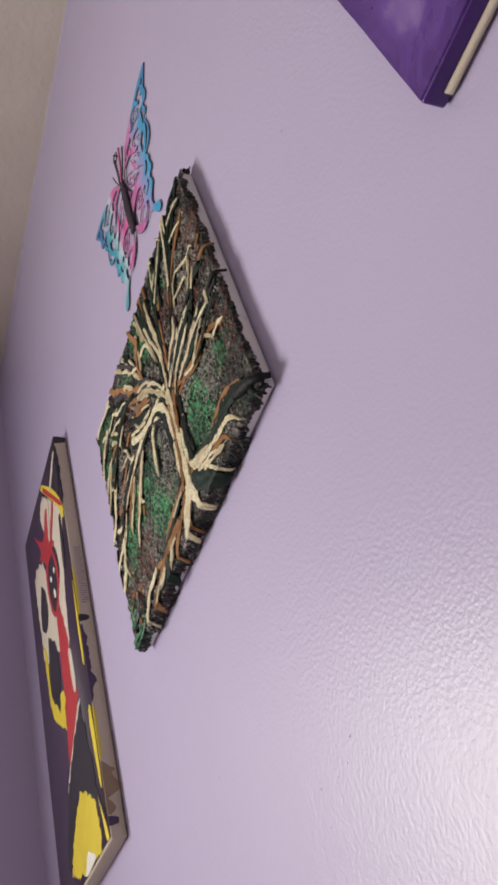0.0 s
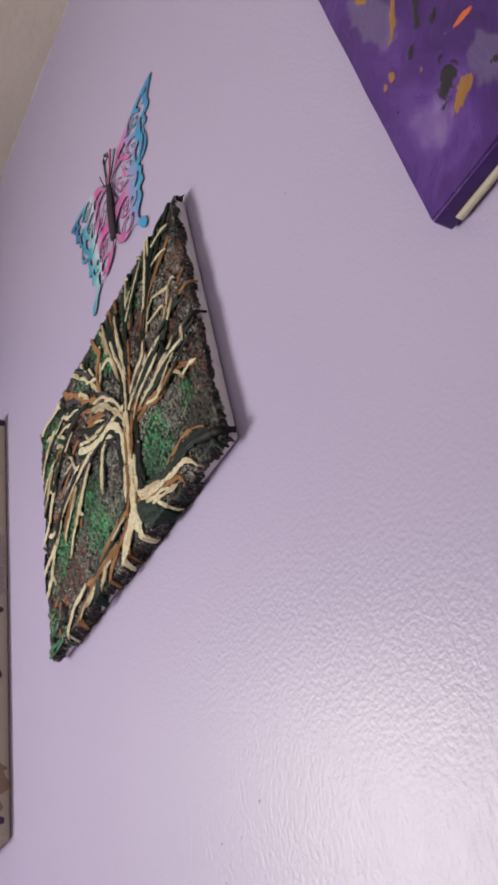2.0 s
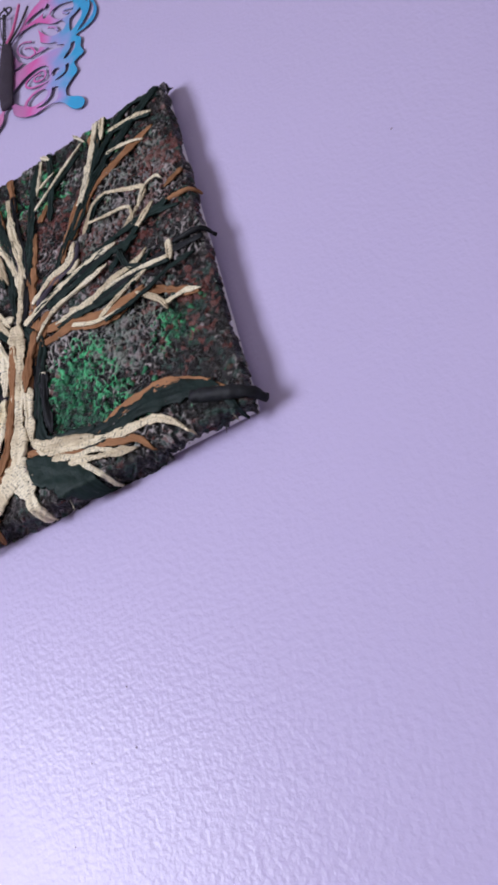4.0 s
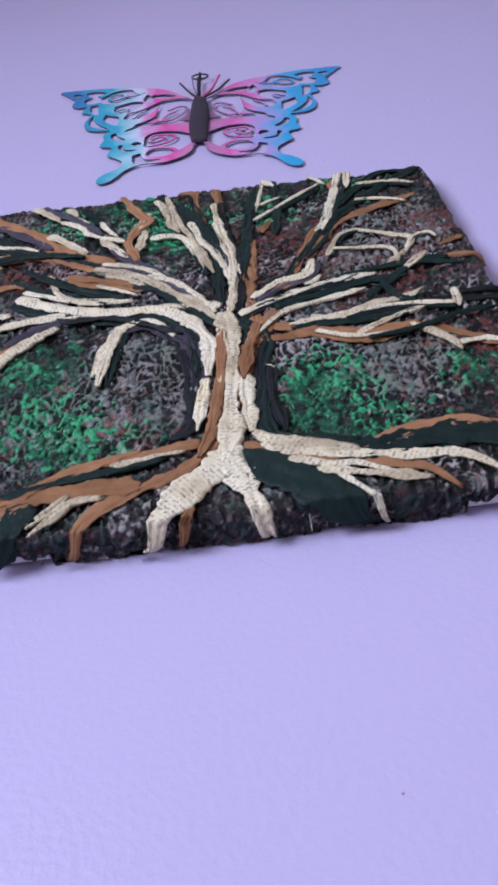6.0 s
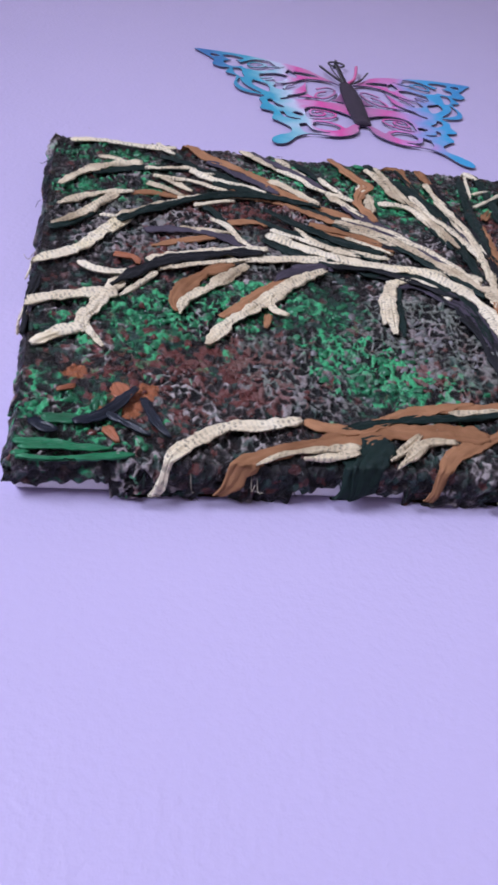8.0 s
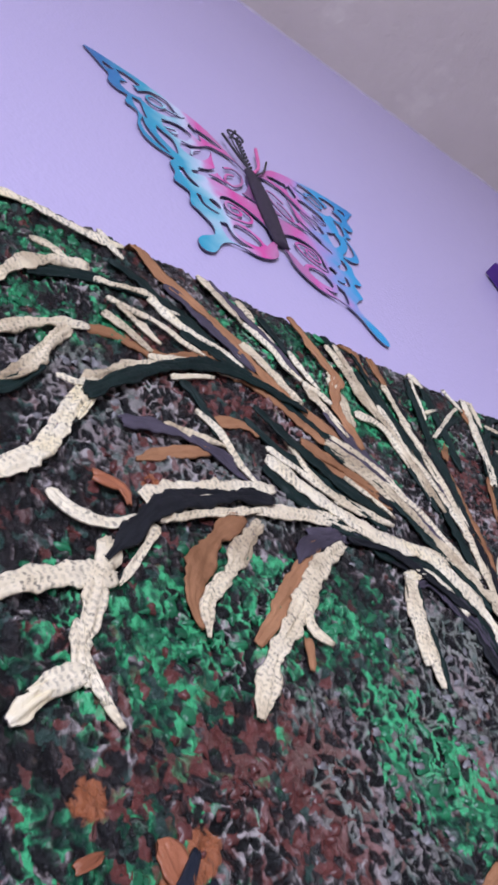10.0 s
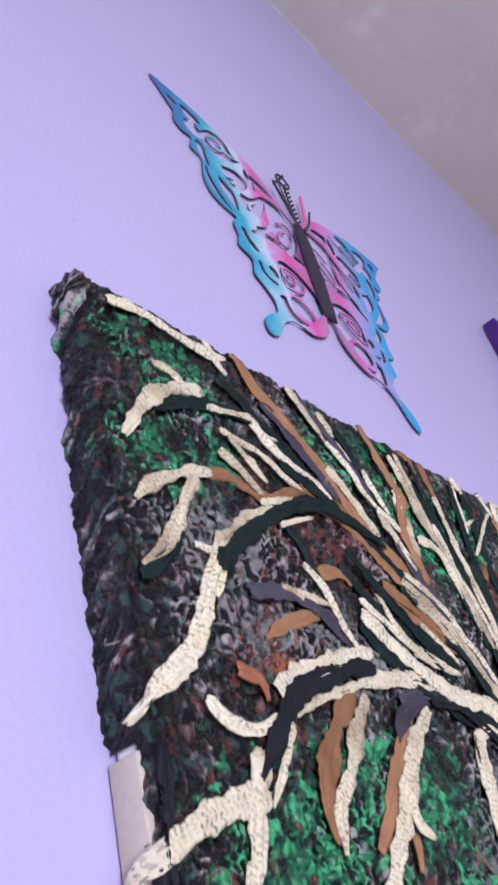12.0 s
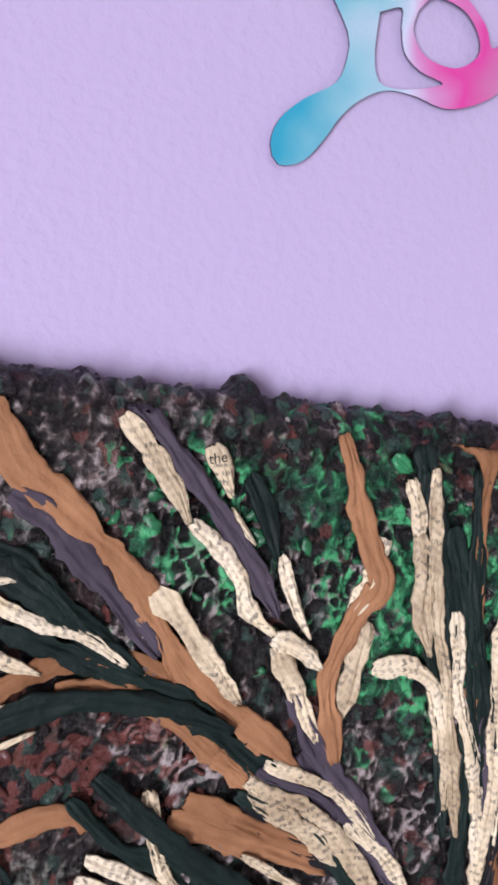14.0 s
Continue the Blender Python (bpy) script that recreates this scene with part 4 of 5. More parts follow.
strip("G", 6, (0.473, 0.384), (0.445, 0.354), (0.417, 0.330), (0.396, 0.299), (0.370, 0.255), (0.358, 0.227))
strip("C", 4, (0.434, 0.351), (0.454, 0.349), (0.475, 0.339))
strip("C", 6, (0.410, 0.351), (0.409, 0.326), (0.393, 0.304))
strip("B", 14, (0.420, 0.393), (0.423, 0.381), (0.424, 0.367))
strip("C", 3, (0.402, 0.271), (0.419, 0.267), (0.443, 0.263), (0.447, 0.251), (0.445, 0.235))
strip("C", 3, (0.455, 0.253), (0.464, 0.273), (0.478, 0.278), (0.483, 0.271))
strip("G", 7, (0.415, 0.197), (0.437, 0.219), (0.458, 0.236), (0.493, 0.229))
strip("T", 6, (0.427, 0.216), (0.434, 0.190), (0.446, 0.182))
strip("C", 4, (0.398, 0.152), (0.423, 0.166), (0.454, 0.178))
strip("T", 4, (0.404, 0.143), (0.439, 0.149), (0.472, 0.161), (0.495, 0.163))
strip("C", 4, (0.324, 0.156), (0.353, 0.189), (0.377, 0.197), (0.414, 0.207))


part("folded_paper", box((-0.0002, -0.017, CZ + 0.098), (0.0060, -0.0015, CZ + 0.172), 0.0012, 2), BARE, tree, "beige paper folded round the canvas edge")
letters = bpy.data.curves.new("printed_word", "FONT")
letters.body, letters.size, letters.align_x = "the", 0.0050, "CENTER"
holder = bpy.data.objects.new("printed_word", letters)
word = new("printed_word", bpy.data.meshes.new_from_object(holder))
bpy.data.objects.remove(holder)
word.data.materials.append(BLACK)
word.parent = tree
word.matrix_parent_inverse = tree.matrix_basis.inverted()
word.matrix_basis = pose(0.1895, -CD - 0.0092, CZ + 0.3920, 90, 0, 0) @ pose(0, 0, 0, 0, 0, 12.5)
# loose ribbon ends that stand over the right edge, and frayed threads along the edges
def rope(radius, *pts):
    bm = bmesh.new()
    line = spline(pts, 0.002)
    rings = []
    for i, q in enumerate(line):
        way = (line[min(i + 1, len(line) - 1)] - line[max(i - 1, 0)]).normalized()
        one = way.cross(Vector((0.3, 0.2, 1))).normalized()
        two = way.cross(one)
        r = radius * (0.75 + 0.4 * math.sin(math.pi * min(1, i / (len(line) - 1) + 0.1)))
        rings.append([bm.verts.new(q + (one * math.cos(k * 0.628) + two * math.sin(k * 0.628)) * r * (1 + 0.35 * noise.noise(q * 260 + Vector((k * 0.9, 0, 0))))) for k in range(10)])
    for r, t in zip(rings, rings[1:]):
        for k in range(10):
            bm.faces.new((r[k], r[(k + 1) % 10], t[(k + 1) % 10], t[k]))
    bm.faces.new(rings[0])
    bm.faces.new(rings[-1][::-1])
    return bm


part("ribbon_end", rope(0.0050, (CW - 0.045, -CD - 0.004, CZ + 0.028), (CW - 0.020, -CD - 0.006, CZ + 0.016), (CW - 0.002, -CD - 0.004, CZ + 0.008), (CW + 0.006, -0.010, CZ + 0.006)), BLACK, tree, "black-green ribbon end folded over the corner")
part("ribbon_end", rope(0.0022, (CW - 0.03, -CD - 0.004, CZ + 0.190), (CW - 0.004, -CD - 0.005, CZ + 0.187), (CW + 0.005, -0.012, CZ + 0.184)), BLACK, tree, "black ribbon end folded over the edge")
part("ribbon_end", rope(0.0020, (CW - 0.03, -CD - 0.004, CZ + 0.243), (CW - 0.004, -CD - 0.004, CZ + 0.240), (CW + 0.004, -0.014, CZ + 0.238)), BROWN, tree, "brown cloth end folded over the edge")
for k in range(34):
    x = random.uniform(0.06, CW)
    z, s = CZ + 0.001, -1
    if k % 7 == 0:
        x, z, s = -0.001, CZ + random.uniform(0.05, 0.38), 0
    d = random.uniform(0.004, 0.011)
    lean = random.uniform(-0.006, 0.006)
    if s == 0:
        d *= 0.4
    part("frayed_thread", rope(0.00022, (x, -CD + 0.002, z), (x + lean * 0.4 - (d * 0.6 if s == 0 else 0), -CD + random.uniform(0.002, 0.010), z + s * d * 0.6), (x + lean - (d if s == 0 else 0), -CD + random.uniform(0.0, 0.012), z + s * d)), (BLACK, PAPER, GREEN)[k % 3], tree, "fine frayed thread")

# ---- the metal butterfly ----
BX, BZ = 0.3138, CZ + 0.635
butterfly = thing("butterfly_ornament", (BX, 0, BZ), "cut-metal butterfly ornament in pink, purple and blue with scrollwork wings", "wall ornament")
WING_Y, WING_T = -0.0037, 0.0011


def bar(line, w0, w1):
    """The outline of a flat bar of the sheet that follows a line in the wing's plane."""
    left, right = [], []
    for i, c in enumerate(line):
        way = (line[min(i + 1, len(line) - 1)] - line[max(i - 1, 0)]).normalized()
        side = Vector((way.z, 0, -way.x)) * (w0 + (w1 - w0) * i / (len(line) - 1)) * 0.5
        left.append(((c + side).x, (c + side).z))
        right.append(((c - side).x, (c - side).z))
    return left + right[::-1]


# the wing: u outwards from the body, z upwards from its middle
OUTLINE = ((0.002, 0.052), (0.0054, 0.0651), (0.0248, 0.0918), (0.0393, 0.1114), (0.0574, 0.1231), (0.0769, 0.1298), (0.0984, 0.1365), (0.1179, 0.1412), (0.1479, 0.1443), (0.174, 0.1433), (0.1664, 0.131), (0.1568, 0.1156), (0.152, 0.1074), (0.1541, 0.0895), (0.1451, 0.0812), (0.1357, 0.0818), (0.1399, 0.063), (0.1298, 0.0576), (0.1293, 0.0466), (0.1326, 0.0257), (0.1283, 0.0085), (0.1163, 0.0001), (0.1008, -0.0025), (0.1072, -0.0148), (0.1053, -0.0307), (0.1085, -0.0459), (0.0972, -0.0513), (0.0949, -0.0562), (0.098, -0.0734), (0.0916, -0.0801), (0.082, -0.0916), (0.0805, -0.0995), (0.083, -0.1096), (0.0945, -0.1193), (0.102, -0.1287), (0.1035, -0.1378), (0.0992, -0.1436), (0.0904, -0.1401), (0.0839, -0.1307), (0.0793, -0.1215), (0.0728, -0.1131), (0.0631, -0.1066), (0.0512, -0.1049), (0.0357, -0.1053), (0.019, -0.0966), (0.0085, -0.0832), (0.0061, -0.0681), (-0.0011, -0.0547), (-0.0062, -0.0364), (-0.0084, 0.0519))
HOLES = (
    ((0.0716, -0.08), (0.0628, -0.0755), (0.0614, -0.0824), (0.0579, -0.0913), (0.0497, -0.0958), (0.0392, -0.0974), (0.0543, -0.1041), (0.0642, -0.1056), (0.0683, -0.1028), (0.0708, -0.094)),
    ((0.0548, -0.0751), (0.0492, -0.0688), (0.0371, -0.0693), (0.0293, -0.076), (0.0287, -0.083), (0.0369, -0.0893), (0.0491, -0.0888), (0.0554, -0.0821)),
    ((0.058, -0.0342), (0.0534, -0.0269), (0.0436, -0.0224), (0.0289, -0.0249), (0.0153, -0.0334), (0.0064, -0.0451), (0.0049, -0.054), (0.0142, -0.0654), (0.0221, -0.0757), (0.027, -0.0689), (0.0376, -0.0623), (0.0515, -0.0619), (0.0577, -0.0582), (0.0583, -0.0482)),
    ((0.0743, -0.0491), (0.0715, -0.0449), (0.0665, -0.0447), (0.0632, -0.0495), (0.0649, -0.0556), (0.0689, -0.0558), (0.071, -0.0529)),
    ((0.0872, -0.0498), (0.0832, -0.0496), (0.0817, -0.0595), (0.0765, -0.0632), (0.0684, -0.0648), (0.0712, -0.068), (0.0783, -0.0673), (0.0845, -0.0637), (0.0869, -0.0568)),
    ((0.0981, -0.0153), (0.0932, -0.0131), (0.0907, -0.0219), (0.0822, -0.0325), (0.086, -0.0357), (0.0933, -0.0311), (0.0976, -0.0243)),
    ((0.0806, -0.0054), (0.0671, 0.0034), (0.0483, 0.0084), (0.0198, 0.0055), (0.0048, -0.0009), (0.0164, -0.0004), (0.0498, -0.0007), (0.0677, -0.0037), (0.0804, -0.0104)),
    ((0.0445, 0.0735), (0.0236, 0.0748), (0.0068, 0.0592), (0.0172, 0.0205), (0.0294, 0.0069), (0.0426, 0.0134), (0.0484, 0.0216), (0.0485, 0.0397)),
    ((0.0825, 0.0469), (0.0676, 0.0524), (0.0488, 0.0717), (0.052, 0.0508), (0.0657, 0.0293), (0.0795, 0.0258), (0.0864, 0.032)),
    ((0.0998, 0.0725), (0.0805, 0.0818), (0.0684, 0.0754), (0.0779, 0.0547), (0.0917, 0.0492), (0.0996, 0.0575)),
    ((0.0566, 0.1), (0.0391, 0.0964), (0.0302, 0.087), (0.0501, 0.0858), (0.0561, 0.09)),
    ((0.0637, 0.1033), (0.0571, 0.091), (0.057, 0.075), (0.065, 0.0793), (0.0676, 0.0894)),
    ((0.1187, 0.1082), (0.1032, 0.1247), (0.0864, 0.1261), (0.0789, 0.1108), (0.0696, 0.1095), (0.0948, 0.0874), (0.1115, 0.087), (0.1183, 0.0952)),
    ((0.1404, 0.13), (0.1298, 0.1327), (0.1166, 0.1262), (0.1277, 0.1146), (0.1358, 0.1179)),
    ((0.156, 0.1296), (0.1508, 0.1304), (0.1448, 0.1252), (0.1534, 0.1205)),
    ((0.1396, 0.107), (0.1266, 0.1145), (0.1199, 0.1053), (0.1183, 0.0962), (0.1311, 0.0907), (0.1391, 0.097)),
    ((0.1305, 0.0826), (0.1221, 0.0833), (0.1209, 0.0683), (0.1196, 0.0542), (0.1257, 0.0564), (0.1302, 0.0696)),
    ((0.124, 0.0494), (0.1227, 0.0353), (0.1162, 0.0211), (0.1046, 0.0046), (0.1138, 0.008), (0.1246, 0.0184), (0.128, 0.0335)),
    ((0.1095, 0.0479), (0.1025, 0.0426), (0.0945, 0.0363), (0.0947, 0.0133), (0.1057, 0.0227), (0.1113, 0.0339)),
    ((0.0721, 0.0085), (0.058, 0.019), (0.0456, 0.0355), (0.045, 0.0265), (0.0628, 0.0061), (0.0734, 0.0025)),
)
# scrolls that wind across the openings
CURLS = (
    ((0.0577, -0.0582), (0.0497, -0.0578), (0.0354, -0.0532), (0.0274, -0.0449), (0.0266, -0.0368), (0.0343, -0.0311), (0.0483, -0.0297), (0.0539, -0.036), (0.0544, -0.045), (0.0502, -0.0488), (0.0417, -0.0464), (0.038, -0.0393), (0.0426, -0.0354), (0.0487, -0.0397)),
    ((0.0369, 0.0422), (0.0239, 0.0518), (0.0158, 0.0465), (0.0188, 0.0296), (0.0323, 0.012), (0.0415, 0.0144), (0.0366, 0.0292), (0.0268, 0.0369)),
    ((0.0696, 0.1095), (0.0886, 0.1052), (0.0934, 0.1133), (0.1037, 0.1157), (0.1115, 0.106), (0.1078, 0.0968), (0.0973, 0.0995), (0.0893, 0.1112), (0.0954, 0.1144)),
    ((0.0996, 0.0575), (0.0877, 0.0651), (0.0859, 0.06), (0.0936, 0.0523)),
    ((0.0762, 0.0286), (0.0724, 0.0405), (0.0625, 0.0502)),
)


def wing(sign):
    """One pierced wing; u runs outwards from the body, z upwards from its middle."""
    loops = [[(p.x, p.z) for p in spline([(u, 0, z) for u, z in OUTLINE + OUTLINE[:1]], 0.003)[:-1]]]
    for h in HOLES:
        mid = sum((Vector(p) for p in h), Vector((0, 0))) / len(h)
        h = tuple(tuple(mid + (Vector(p) - mid) * (1.08 if len(loops) > 1 else 0.96)) for p in h)
        loops.append([(p.x, p.z) for p in spline([(u, 0, z) for u, z in h + h[:1]], 0.0022)[:-1]])
    pierced = len(loops)
    for c in CURLS:
        line = spline([(u, 0, z) for u, z in c], 0.0016)
        for k in range(0, len(line) - 1, 4):
            if len(line[k:k + 6]) > 2:
                loops.append(bar(line[k:k + 6], 0.0026, 0.0026))
    points, faces = [], []
    for loop in loops:
        if sum(p[0] * q[1] - q[0] * p[1] for p, q in zip(loop, loop[1:] + loop[:1])) < 0:
            loop.reverse()
        faces.append(list(range(len(points), len(points) + len(loop))))
        points += [Vector(p) for p in loop]
    verts, _, tris, _, _, owner = delaunay_2d_cdt(points, [], faces, 0, 1e-6)
    keep = [t for t, own in zip(tris, owner) if own and (max(own) >= pierced or own == [0])]
    bm = bmesh.new()
    front = [bm.verts.new((sign * p.x, -WING_T / 2, p.y)) for p in verts]
    back = [bm.verts.new((sign * p.x, WING_T / 2, p.y)) for p in verts]
    rim = {}
    for t in keep:
        bm.faces.new([front[k] for k in t])
        bm.faces.new([back[k] for k in reversed(t)]).material_index = 1
        for p, q in zip(t, t[1:] + t[:1]):
            rim[(p, q)] = True
    for p, q in rim:
        if (q, p) not in rim:
            bm.faces.new((front[p], front[q], back[q], back[p])).material_index = 1
    bmesh.ops.delete(bm, geom=[v for v in bm.verts if not v.link_faces], context="VERTS")
    return part("wing", bm, [ENAMEL, SHADED_EDGE], butterfly, "pierced scrollwork wing fading from pink to blue", False)


for sign, lean in ((-1, -0.6), (1, 0.6)):
    w = wing(sign)
    w.matrix_parent_inverse = Matrix()
    w.matrix_basis = Matrix.Translation((0, WING_Y, 0)) @ pose(0, 0, 0, 0, 3.1, 0) @ pose(0, 0, 0, 0, 0, lean)


def tube(pts, radius, sides=8, step=0.003, swell=None):
    bm = bmesh.new()
    line = spline(pts, step)
    rings = []
    for i, c in enumerate(line):
        way = (line[min(i + 1, len(line) - 1)] - line[max(i - 1, 0)]).normalized()
        one = way.orthogonal().normalized() if abs(way.y) > 0.95 else way.cross(Vector((0, 1, 0))).normalized()
        two = way.cross(one)
        r = radius * (swell(i / (len(line) - 1)) if swell else 1)
        rings.append([bm.verts.new(c + (one * math.cos(2 * math.pi * k / sides) + two * math.sin(2 * math.pi * k / sides)) * r) for k in range(sides)])
    for r, s in zip(rings, rings[1:]):
        for k in range(sides):
            bm.faces.new((r[k], r[(k + 1) % sides], s[(k + 1) % sides], s[k]))
    bm.faces.new(rings[0])
    bm.faces.new(rings[-1][::-1])
    return bm


body = tube([(BX - 0.0035, -0.0081, BZ - 0.064), (BX - 0.0026, -0.0093, BZ - 0.03), (BX + 0.0011, -0.0099, BZ + 0.02), (BX + 0.0036, -0.0093, BZ + 0.066)], 0.0094, 18, 0.0022,
            lambda f: (0.55 + 1.1 * math.sin(math.pi * min(1, 0.12 + f * 0.8)) ** 0.6 * 0.55) * (1 if f < 0.9 else 0.92))
for v in body.verts:
    v.co.y = -0.0060 + (v.co.y + 0.0093) * 0.36
    v.co += Vector((noise.noise(v.co * 400), noise.noise(v.co * 430 + Vector((9, 0, 0))), 0)) * 0.0007
part("body", body, FUZZ, butterfly, "dark purple flocked body")
part("antenna", tube([(BX + 0.0005, -0.0081, BZ + 0.064), (BX - 0.0076, -0.0087, BZ + 0.082), (BX - 0.0176, -0.0087, BZ + 0.118)], 0.0013, 6), WIRE, butterfly, "thin dark antenna")
part("antenna", tube([(BX + 0.0065, -0.0081, BZ + 0.064), (BX + 0.0186, -0.0087, BZ + 0.085), (BX + 0.0311, -0.0087, BZ + 0.132)], 0.0019, 6), PINK, butterfly, "pink enamelled antenna")
part("antenna", tube([(BX + 0.0093, -0.0081, BZ + 0.062), (BX + 0.0266, -0.0074, BZ + 0.085), (BX + 0.0424, -0.0068, BZ + 0.118)], 0.0013, 6), WIRE, butterfly, "thin dark antenna")
twist = [(BX + 0.0025 + 0.000065 * i + 0.0016 * math.cos(i * 1.1), -0.008 + 0.0016 * math.sin(i * 1.1), BZ + 0.064 + i * 0.0012) for i in range(58)]
wire = part("hanging_wire", tube(twist, 0.0011, 6, 0.0015), WIRE, butterfly, "twisted black hanging wire")
loop = [(BX + 0.0076 + 0.010 * math.sin(a), -0.007, BZ + 0.140 - 0.009 * math.cos(a)) for a in [i * 2 * math.pi / 14 for i in range(15)]]
part("hanging_loop", tube(loop, 0.0011, 6, 0.002), WIRE, wire, "black wire loop on a small nail")
part("hanging_strand", tube([(BX - 0.0015, -0.0068, BZ + 0.138), (BX - 0.0020, -0.0068, BZ + 0.112), (BX + 0.0008, -0.0074, BZ + 0.070)], 0.0007, 6), WIRE, wire, "thin wire strand")
bm = tube([(BX + 0.0080, -0.0099, BZ + 0.1475), (BX + 0.0080, 0.004, BZ + 0.1475)], 0.0016, 8)
tagged(part("nail", bm, WIRE), "small dark nail in the lavender wall", "nail")

# ---- the purple poured-paint canvas ----
def patch(color, pts, y, parent, proud, rag=0.06):
    """One flat patch of paint with a slightly uneven outline, standing proud of a face that looks to -y."""
    loop = spline([*[(x, 0, z + CZ) for x, z in pts], (pts[0][0], 0, pts[0][1] + CZ)], 0.0025)[:-1]
    mid = sum(loop, Vector()) / len(loop)
    bm = bmesh.new()
    front, back = [], []
    for p in loop:
        k = 1 + 0.10 * noise.noise(p * 60) + rag * noise.noise(p * 260)
        q = mid + (p - mid) * k
        front.append(bm.verts.new((q.x, y - proud, q.z)))
        back.append(bm.verts.new((q.x, y + 0.001, q.z)))
    bm.faces.new(front)
    for i in range(len(front)):
        j = (i + 1) % len(front)
        bm.faces.new((front[i], front[j], back[j], back[i]))
    part("paint_mark", bm, PAINTS[color], parent, f"{color} paint mark", False)


PX0, PX1, PZ0, PZ1, PD = 0.824, 1.447, CZ - 0.048, CZ + 0.868, 0.024
pour = thing("purple_abstract_painting", ((PX0 + PX1) / 2, 0, PZ0), "purple abstract poured painting with gold, black and orange marks", "painting")
part("wrapped_canvas", box((PX0, -PD + 0.001, PZ0), (PX1, -0.002, PZ1), 0.003, 3), DEEP, pour, "deep purple canvas side")
# colour, middle, half lengths and turn of each blended mark
MARKS = [
    ("lilac", 0.924, 0.025, 0.0352, 0.0178, 1.54),
    ("lilac", 0.864, 0.200, 0.0706, 0.0210, 1.73),
    ("black", 0.892, 0.043, 0.0227, 0.0125, -2.40),
    ("gold", 0.897, 0.019, 0.0192, 0.0085, 0.81),
    ("orange", 0.929, 0.078, 0.0131, 0.0042, 3.10),
    ("gold", 0.883, 0.173, 0.0265, 0.0041, 1.09),
    ("black", 0.901, 0.142, 0.0250, 0.0053, 1.18),
    ("black", 0.879, 0.111, 0.0106, 0.0034, 0.84),
    ("black", 0.930, 0.008, 0.0107, 0.0032, 2.06),
    ("gold", 0.863, 0.237, 0.0148, 0.0046, 1.86),
    ("white", 0.910, 0.086, 0.0042, 0.0021, 1.57),
    ("gold", 0.855, 0.116, 0.0077, 0.0031, 1.55),
    ("gold", 0.845, 0.112, 0.0043, 0.0031, 1.60),
    ("gold", 0.881, 0.084, 0.0039, 0.0023, 1.74),
    ("black", 0.896, 0.069, 0.0054, 0.0036, 1.24),
    ("black", 0.908, 0.113, 0.0113, 0.0053, 1.66),
]


def poured_face():
    bm = bmesh.new()
    names = ("lilac", "black", "gold", "orange", "white")
    layer = {k: bm.verts.layers.float.new(k) for k in names}
    nx, nz = 150, 220
    grid = []
    for j in range(nz + 1):
        line = []
        for i in range(nx + 1):
            x = PX0 + 0.0015 + (PX1 - PX0 - 0.003) * (i / nx) ** 1.6
            z = PZ0 + 0.0015 + (PZ1 - PZ0 - 0.003) * (j / nz) ** 1.4
            bx, bz = x + 0.006 * rough(x, z, 70, 1.0), z - CZ + 0.006 * rough(x, z, 70, 6.0)
            sums = dict.fromkeys(names, 0.0)
            for color, cx, cz, ra, rb, turn in MARKS:
                dx, dz = bx - cx, bz - cz
                p, q = dx * math.cos(turn) + dz * math.sin(turn), dz * math.cos(turn) - dx * math.sin(turn)
                sums[color] = max(sums[color], math.exp(-1.1 * ((p / ra) ** 2 + (q / rb) ** 2)))
            edge = min(i, nx - i, j, nz - j)
            up = 0.0012 * rough(x, z, 20) + 0.001 * (sums["gold"] + sums["black"]) + 0.0007
            v = bm.verts.new((x, -PD - (max(0.0002, up) if edge else -0.003), z))
            for k in names:
                v[layer[k]] = sums[k]
            line.append(v)
        grid.append(line)
    for r, s in zip(grid, grid[1:]):
        for k in range(nx):
            bm.faces.new((r[k], r[k + 1], s[k + 1], s[k]))
    return bm


part("painted_face", poured_face(), PURPLE, pour, "poured purple paint with gold and black marks")
bm = box((PX0 + 0.012, -0.0100, PZ0 - 0.0016), (PX1 - 0.01, -0.0030, PZ0 + 0.002))
part("bare_edge", bm, BARE, pour, "unpainted linen strip along the lower edge")

# ---- the bold yellow, red and violet canvas ----
DX0, DX1, DZ0, DZ1, DD = -0.622, -0.249, CZ - 0.157, CZ + 0.658, 0.026
bold = thing("bold_abstract_painting", ((DX0 + DX1) / 2, 0, DZ0), "bold canvas painting in yellow, red, white and dark violet", "painting")
part("stretched_canvas", box((DX0, -DD, DZ0), (DX1, -0.001, DZ1), 0.003, 3), BARE, bold, "bare beige canvas with paint drips on the edge")
part("painted_ground", box((DX0 + 0.001, -DD - 0.0005, DZ0 + 0.004), (DX1 - 0.002, -DD + 0.004, DZ1 - 0.001)), PAINTS["violet"], bold, "dark violet painted ground")
dabs = [0]


def dab(color, *pts):
    dabs[0] += 1
    pts = [(min(max(x, DX0 + 0.004), DX1 - 0.004), min(max(z, DZ0 - CZ + 0.006), DZ1 - CZ - 0.003)) for x, z in pts]
    patch(color, pts, -DD, bold, 0.0009 + 0.00004 * dabs[0])


dab("cream", (-0.407, 0.623), (-0.274, 0.489), (-0.293, 0.399), (-0.317, 0.318), (-0.343, 0.211), (-0.383, 0.240), (-0.379, 0.320), (-0.335, 0.384), (-0.355, 0.456), (-0.411, 0.522), (-0.440, 0.593))
dab("cream", (-0.473, 0.505), (-0.553, 0.508), (-0.547, 0.358), (-0.535, 0.299), (-0.397, 0.250), (-0.393, 0.306), (-0.438, 0.393), (-0.447, 0.455))
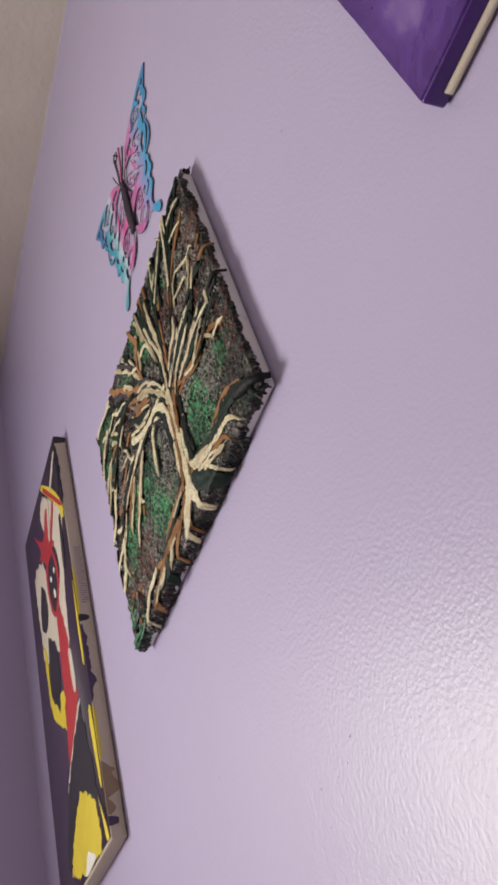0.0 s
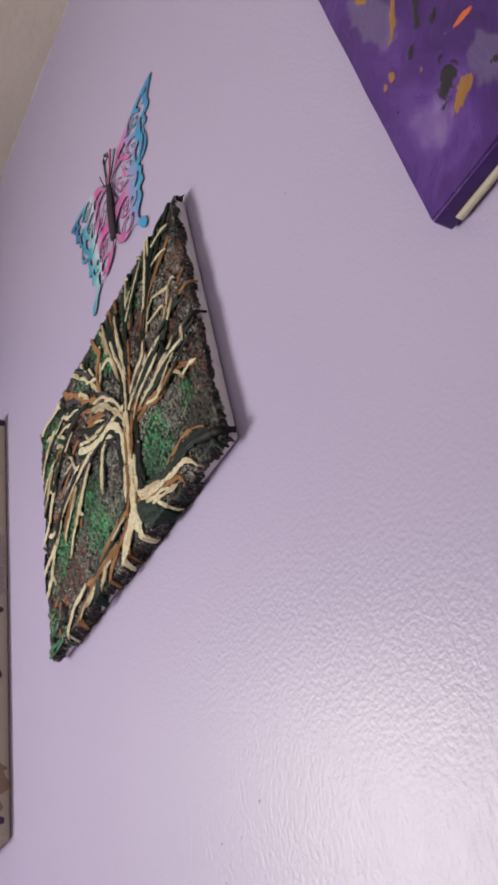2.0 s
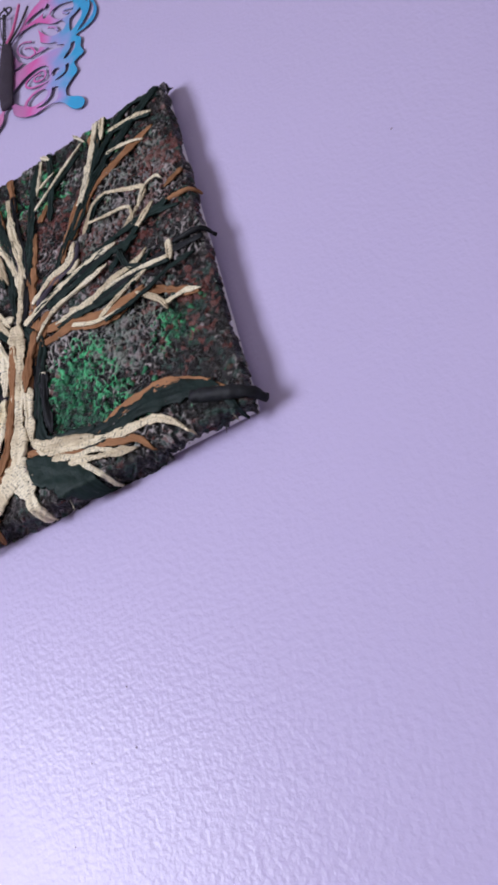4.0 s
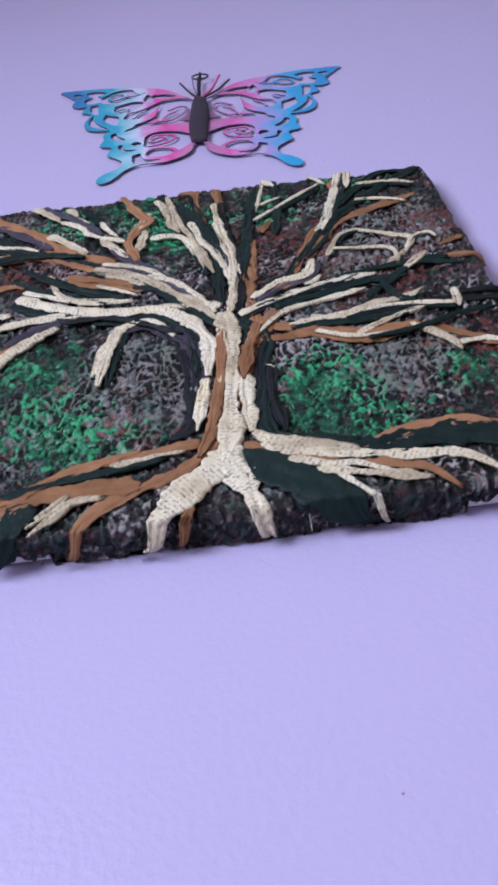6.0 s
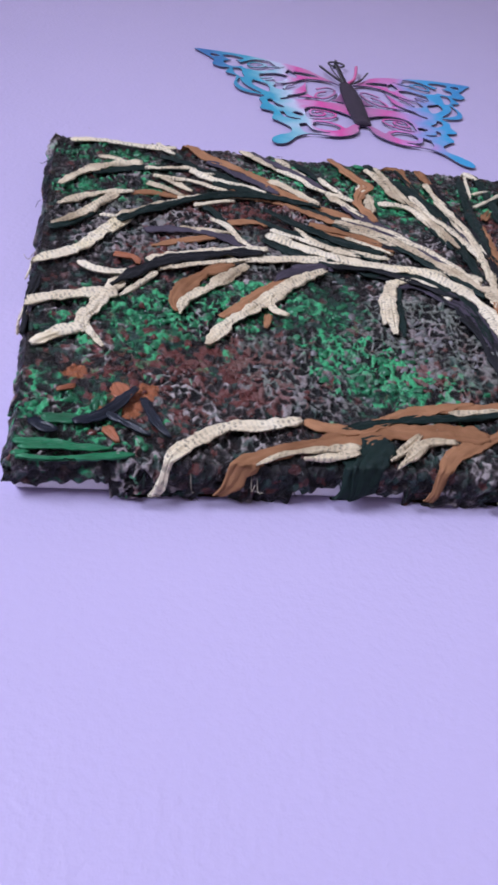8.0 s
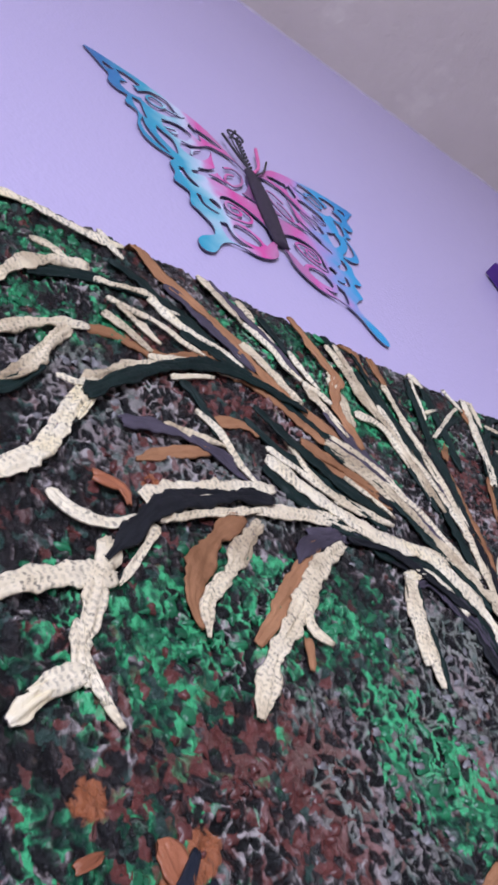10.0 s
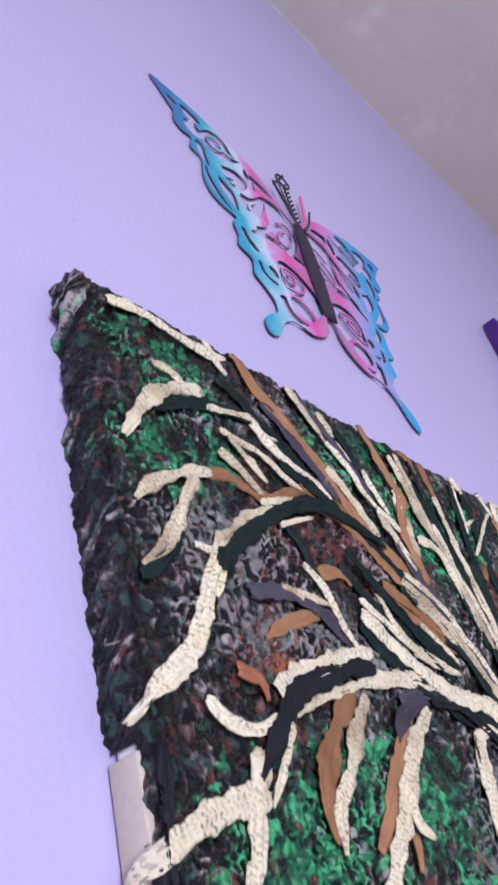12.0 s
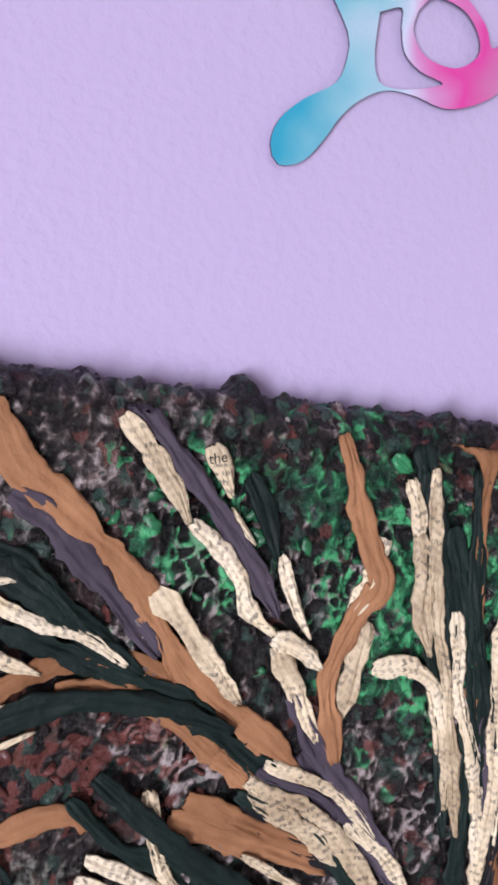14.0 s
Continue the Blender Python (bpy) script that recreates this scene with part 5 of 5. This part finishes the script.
dab("red", (-0.523, 0.610), (-0.458, 0.543), (-0.427, 0.536), (-0.391, 0.577), (-0.368, 0.553), (-0.386, 0.505), (-0.352, 0.461), (-0.417, 0.477), (-0.439, 0.475), (-0.489, 0.520), (-0.466, 0.521))
dab("red", (-0.379, 0.470), (-0.352, 0.413), (-0.353, 0.361), (-0.377, 0.325), (-0.414, 0.325), (-0.444, 0.378), (-0.450, 0.444), (-0.423, 0.475))
dab("black", (-0.383, 0.457), (-0.366, 0.413), (-0.367, 0.373), (-0.388, 0.343), (-0.413, 0.341), (-0.432, 0.382), (-0.434, 0.430), (-0.415, 0.455))
dab("white", (-0.377, 0.421), (-0.372, 0.410), (-0.383, 0.408), (-0.387, 0.420))
dab("white", (-0.393, 0.380), (-0.385, 0.363), (-0.396, 0.359), (-0.403, 0.378))
dab("white", (-0.407, 0.420), (-0.402, 0.409), (-0.413, 0.407), (-0.418, 0.420))
dab("yellow", (-0.401, 0.670), (-0.311, 0.567), (-0.242, 0.480), (-0.250, 0.450), (-0.268, 0.460), (-0.288, 0.502), (-0.356, 0.583), (-0.410, 0.647))
dab("red", (-0.381, 0.631), (-0.316, 0.556), (-0.257, 0.487), (-0.260, 0.479), (-0.320, 0.546), (-0.386, 0.620))
dab("red", (-0.402, 0.332), (-0.360, 0.299), (-0.324, 0.122), (-0.328, 0.104), (-0.418, 0.047), (-0.439, 0.057), (-0.418, 0.151))
dab("cream", (-0.328, 0.104), (-0.321, 0.093), (-0.451, 0.006), (-0.461, 0.021))
dab("yellow", (-0.542, 0.341), (-0.516, 0.297), (-0.520, 0.227), (-0.488, 0.184), (-0.418, 0.173), (-0.429, 0.115), (-0.442, 0.112), (-0.526, 0.185))
dab("black", (-0.492, 0.331), (-0.434, 0.276), (-0.433, 0.205), (-0.461, 0.156), (-0.480, 0.179), (-0.514, 0.217))
dab("black", (-0.465, 0.013), (-0.334, 0.088), (-0.304, 0.031), (-0.282, -0.071), (-0.249, -0.120), (-0.316, -0.075), (-0.394, -0.027), (-0.441, -0.047), (-0.512, -0.107), (-0.518, -0.068))
dab("yellow", (-0.394, -0.027), (-0.340, -0.052), (-0.304, -0.085), (-0.302, -0.151), (-0.348, -0.148), (-0.402, -0.157), (-0.508, -0.116), (-0.443, -0.054))
dab("yellow", (-0.255, 0.304), (-0.251, 0.242), (-0.248, 0.142), (-0.263, 0.142), (-0.263, 0.229))
dab("yellow", (-0.270, 0.058), (-0.255, 0.048), (-0.242, -0.066), (-0.263, -0.064), (-0.273, 0.022))
dab("yellow", (-0.285, -0.077), (-0.239, -0.148), (-0.268, -0.150), (-0.276, -0.115))
dab("cream", (-0.349, 0.215), (-0.330, 0.201), (-0.326, 0.135), (-0.344, 0.131), (-0.351, 0.172))
dab("black", (-0.500, 0.458), (-0.470, 0.419), (-0.469, 0.365), (-0.496, 0.347), (-0.531, 0.372), (-0.524, 0.421))
dab("black", (-0.279, 0.625), (-0.239, 0.579), (-0.263, 0.519), (-0.288, 0.552))
dab("black", (-0.290, 0.475), (-0.276, 0.463), (-0.287, 0.368), (-0.304, 0.370))
dab("white", (-0.387, -0.123), (-0.346, -0.144), (-0.364, -0.172), (-0.417, -0.151))
dab("cream", (-0.268, 0.628), (-0.261, 0.620), (-0.317, 0.577), (-0.329, 0.587))
dab("red", (-0.330, 0.544), (-0.319, 0.533), (-0.365, 0.479), (-0.376, 0.489))
dab("cream", (-0.368, 0.582), (-0.356, 0.571), (-0.376, 0.489), (-0.387, 0.500))
# paint that ran over the side, and rows of small print on the canvas fold
def side_run(color, lo, hi, deep, seed):
    """Paint lapped from the front edge over the side between two heights, with a scalloped rim; deep: how far back, front to rim."""
    bm = bmesh.new()
    rows = []
    n = max(6, int((hi - lo) / 0.003))
    for k in range(n + 1):
        z = lo + (hi - lo) * k / n
        back = -DD + deep * (0.75 + 0.75 * noise.noise(Vector((z * 45, seed, 0))) + 0.3 * noise.noise(Vector((z * 160, seed, 4)))) * min(1.0, 0.25 + 4 * min(k, n - k) / n)
        back = min(max(back, -DD + 0.001), -0.0015)
        rows.append([bm.verts.new(p) for p in ((DX1 - 0.002, -DD, CZ + z), (DX1 + 0.0007, -DD, CZ + z), (DX1 + 0.0007, back, CZ + z), (DX1 - 0.002, back, CZ + z))])
    for r, t in zip(rows, rows[1:]):
        for k in range(4):
            bm.faces.new((r[k], r[(k + 1) % 4], t[(k + 1) % 4], t[k]))
    bm.faces.new(rows[0])
    bm.faces.new(rows[-1][::-1])
    part("paint_run", bm, PAINTS[color], bold, f"{color} paint run on the canvas side", False)


side_run("black", 0.637, 0.655, 0.030, 1.0)
side_run("black", 0.480, 0.628, 0.004, 2.0)
side_run("yellow", 0.222, 0.330, 0.005, 3.0)
side_run("black", 0.212, 0.226, 0.024, 4.0)
side_run("violet", 0.060, 0.205, 0.011, 5.0)
side_run("yellow", -0.035, 0.052, 0.006, 6.0)
side_run("tan", -0.122, -0.040, 0.024, 7.0)
side_run("violet", -0.138, -0.124, 0.020, 8.0)
for k in range(26):
    part("print_row", box((DX1 - 0.001, -0.019, CZ + 0.37 - k * 0.0048), (DX1 + 0.0003, -0.006 - 0.004 * (k % 3 == 1), CZ + 0.3718 - k * 0.0048)), SPECK, bold, "row of tiny unreadable print")
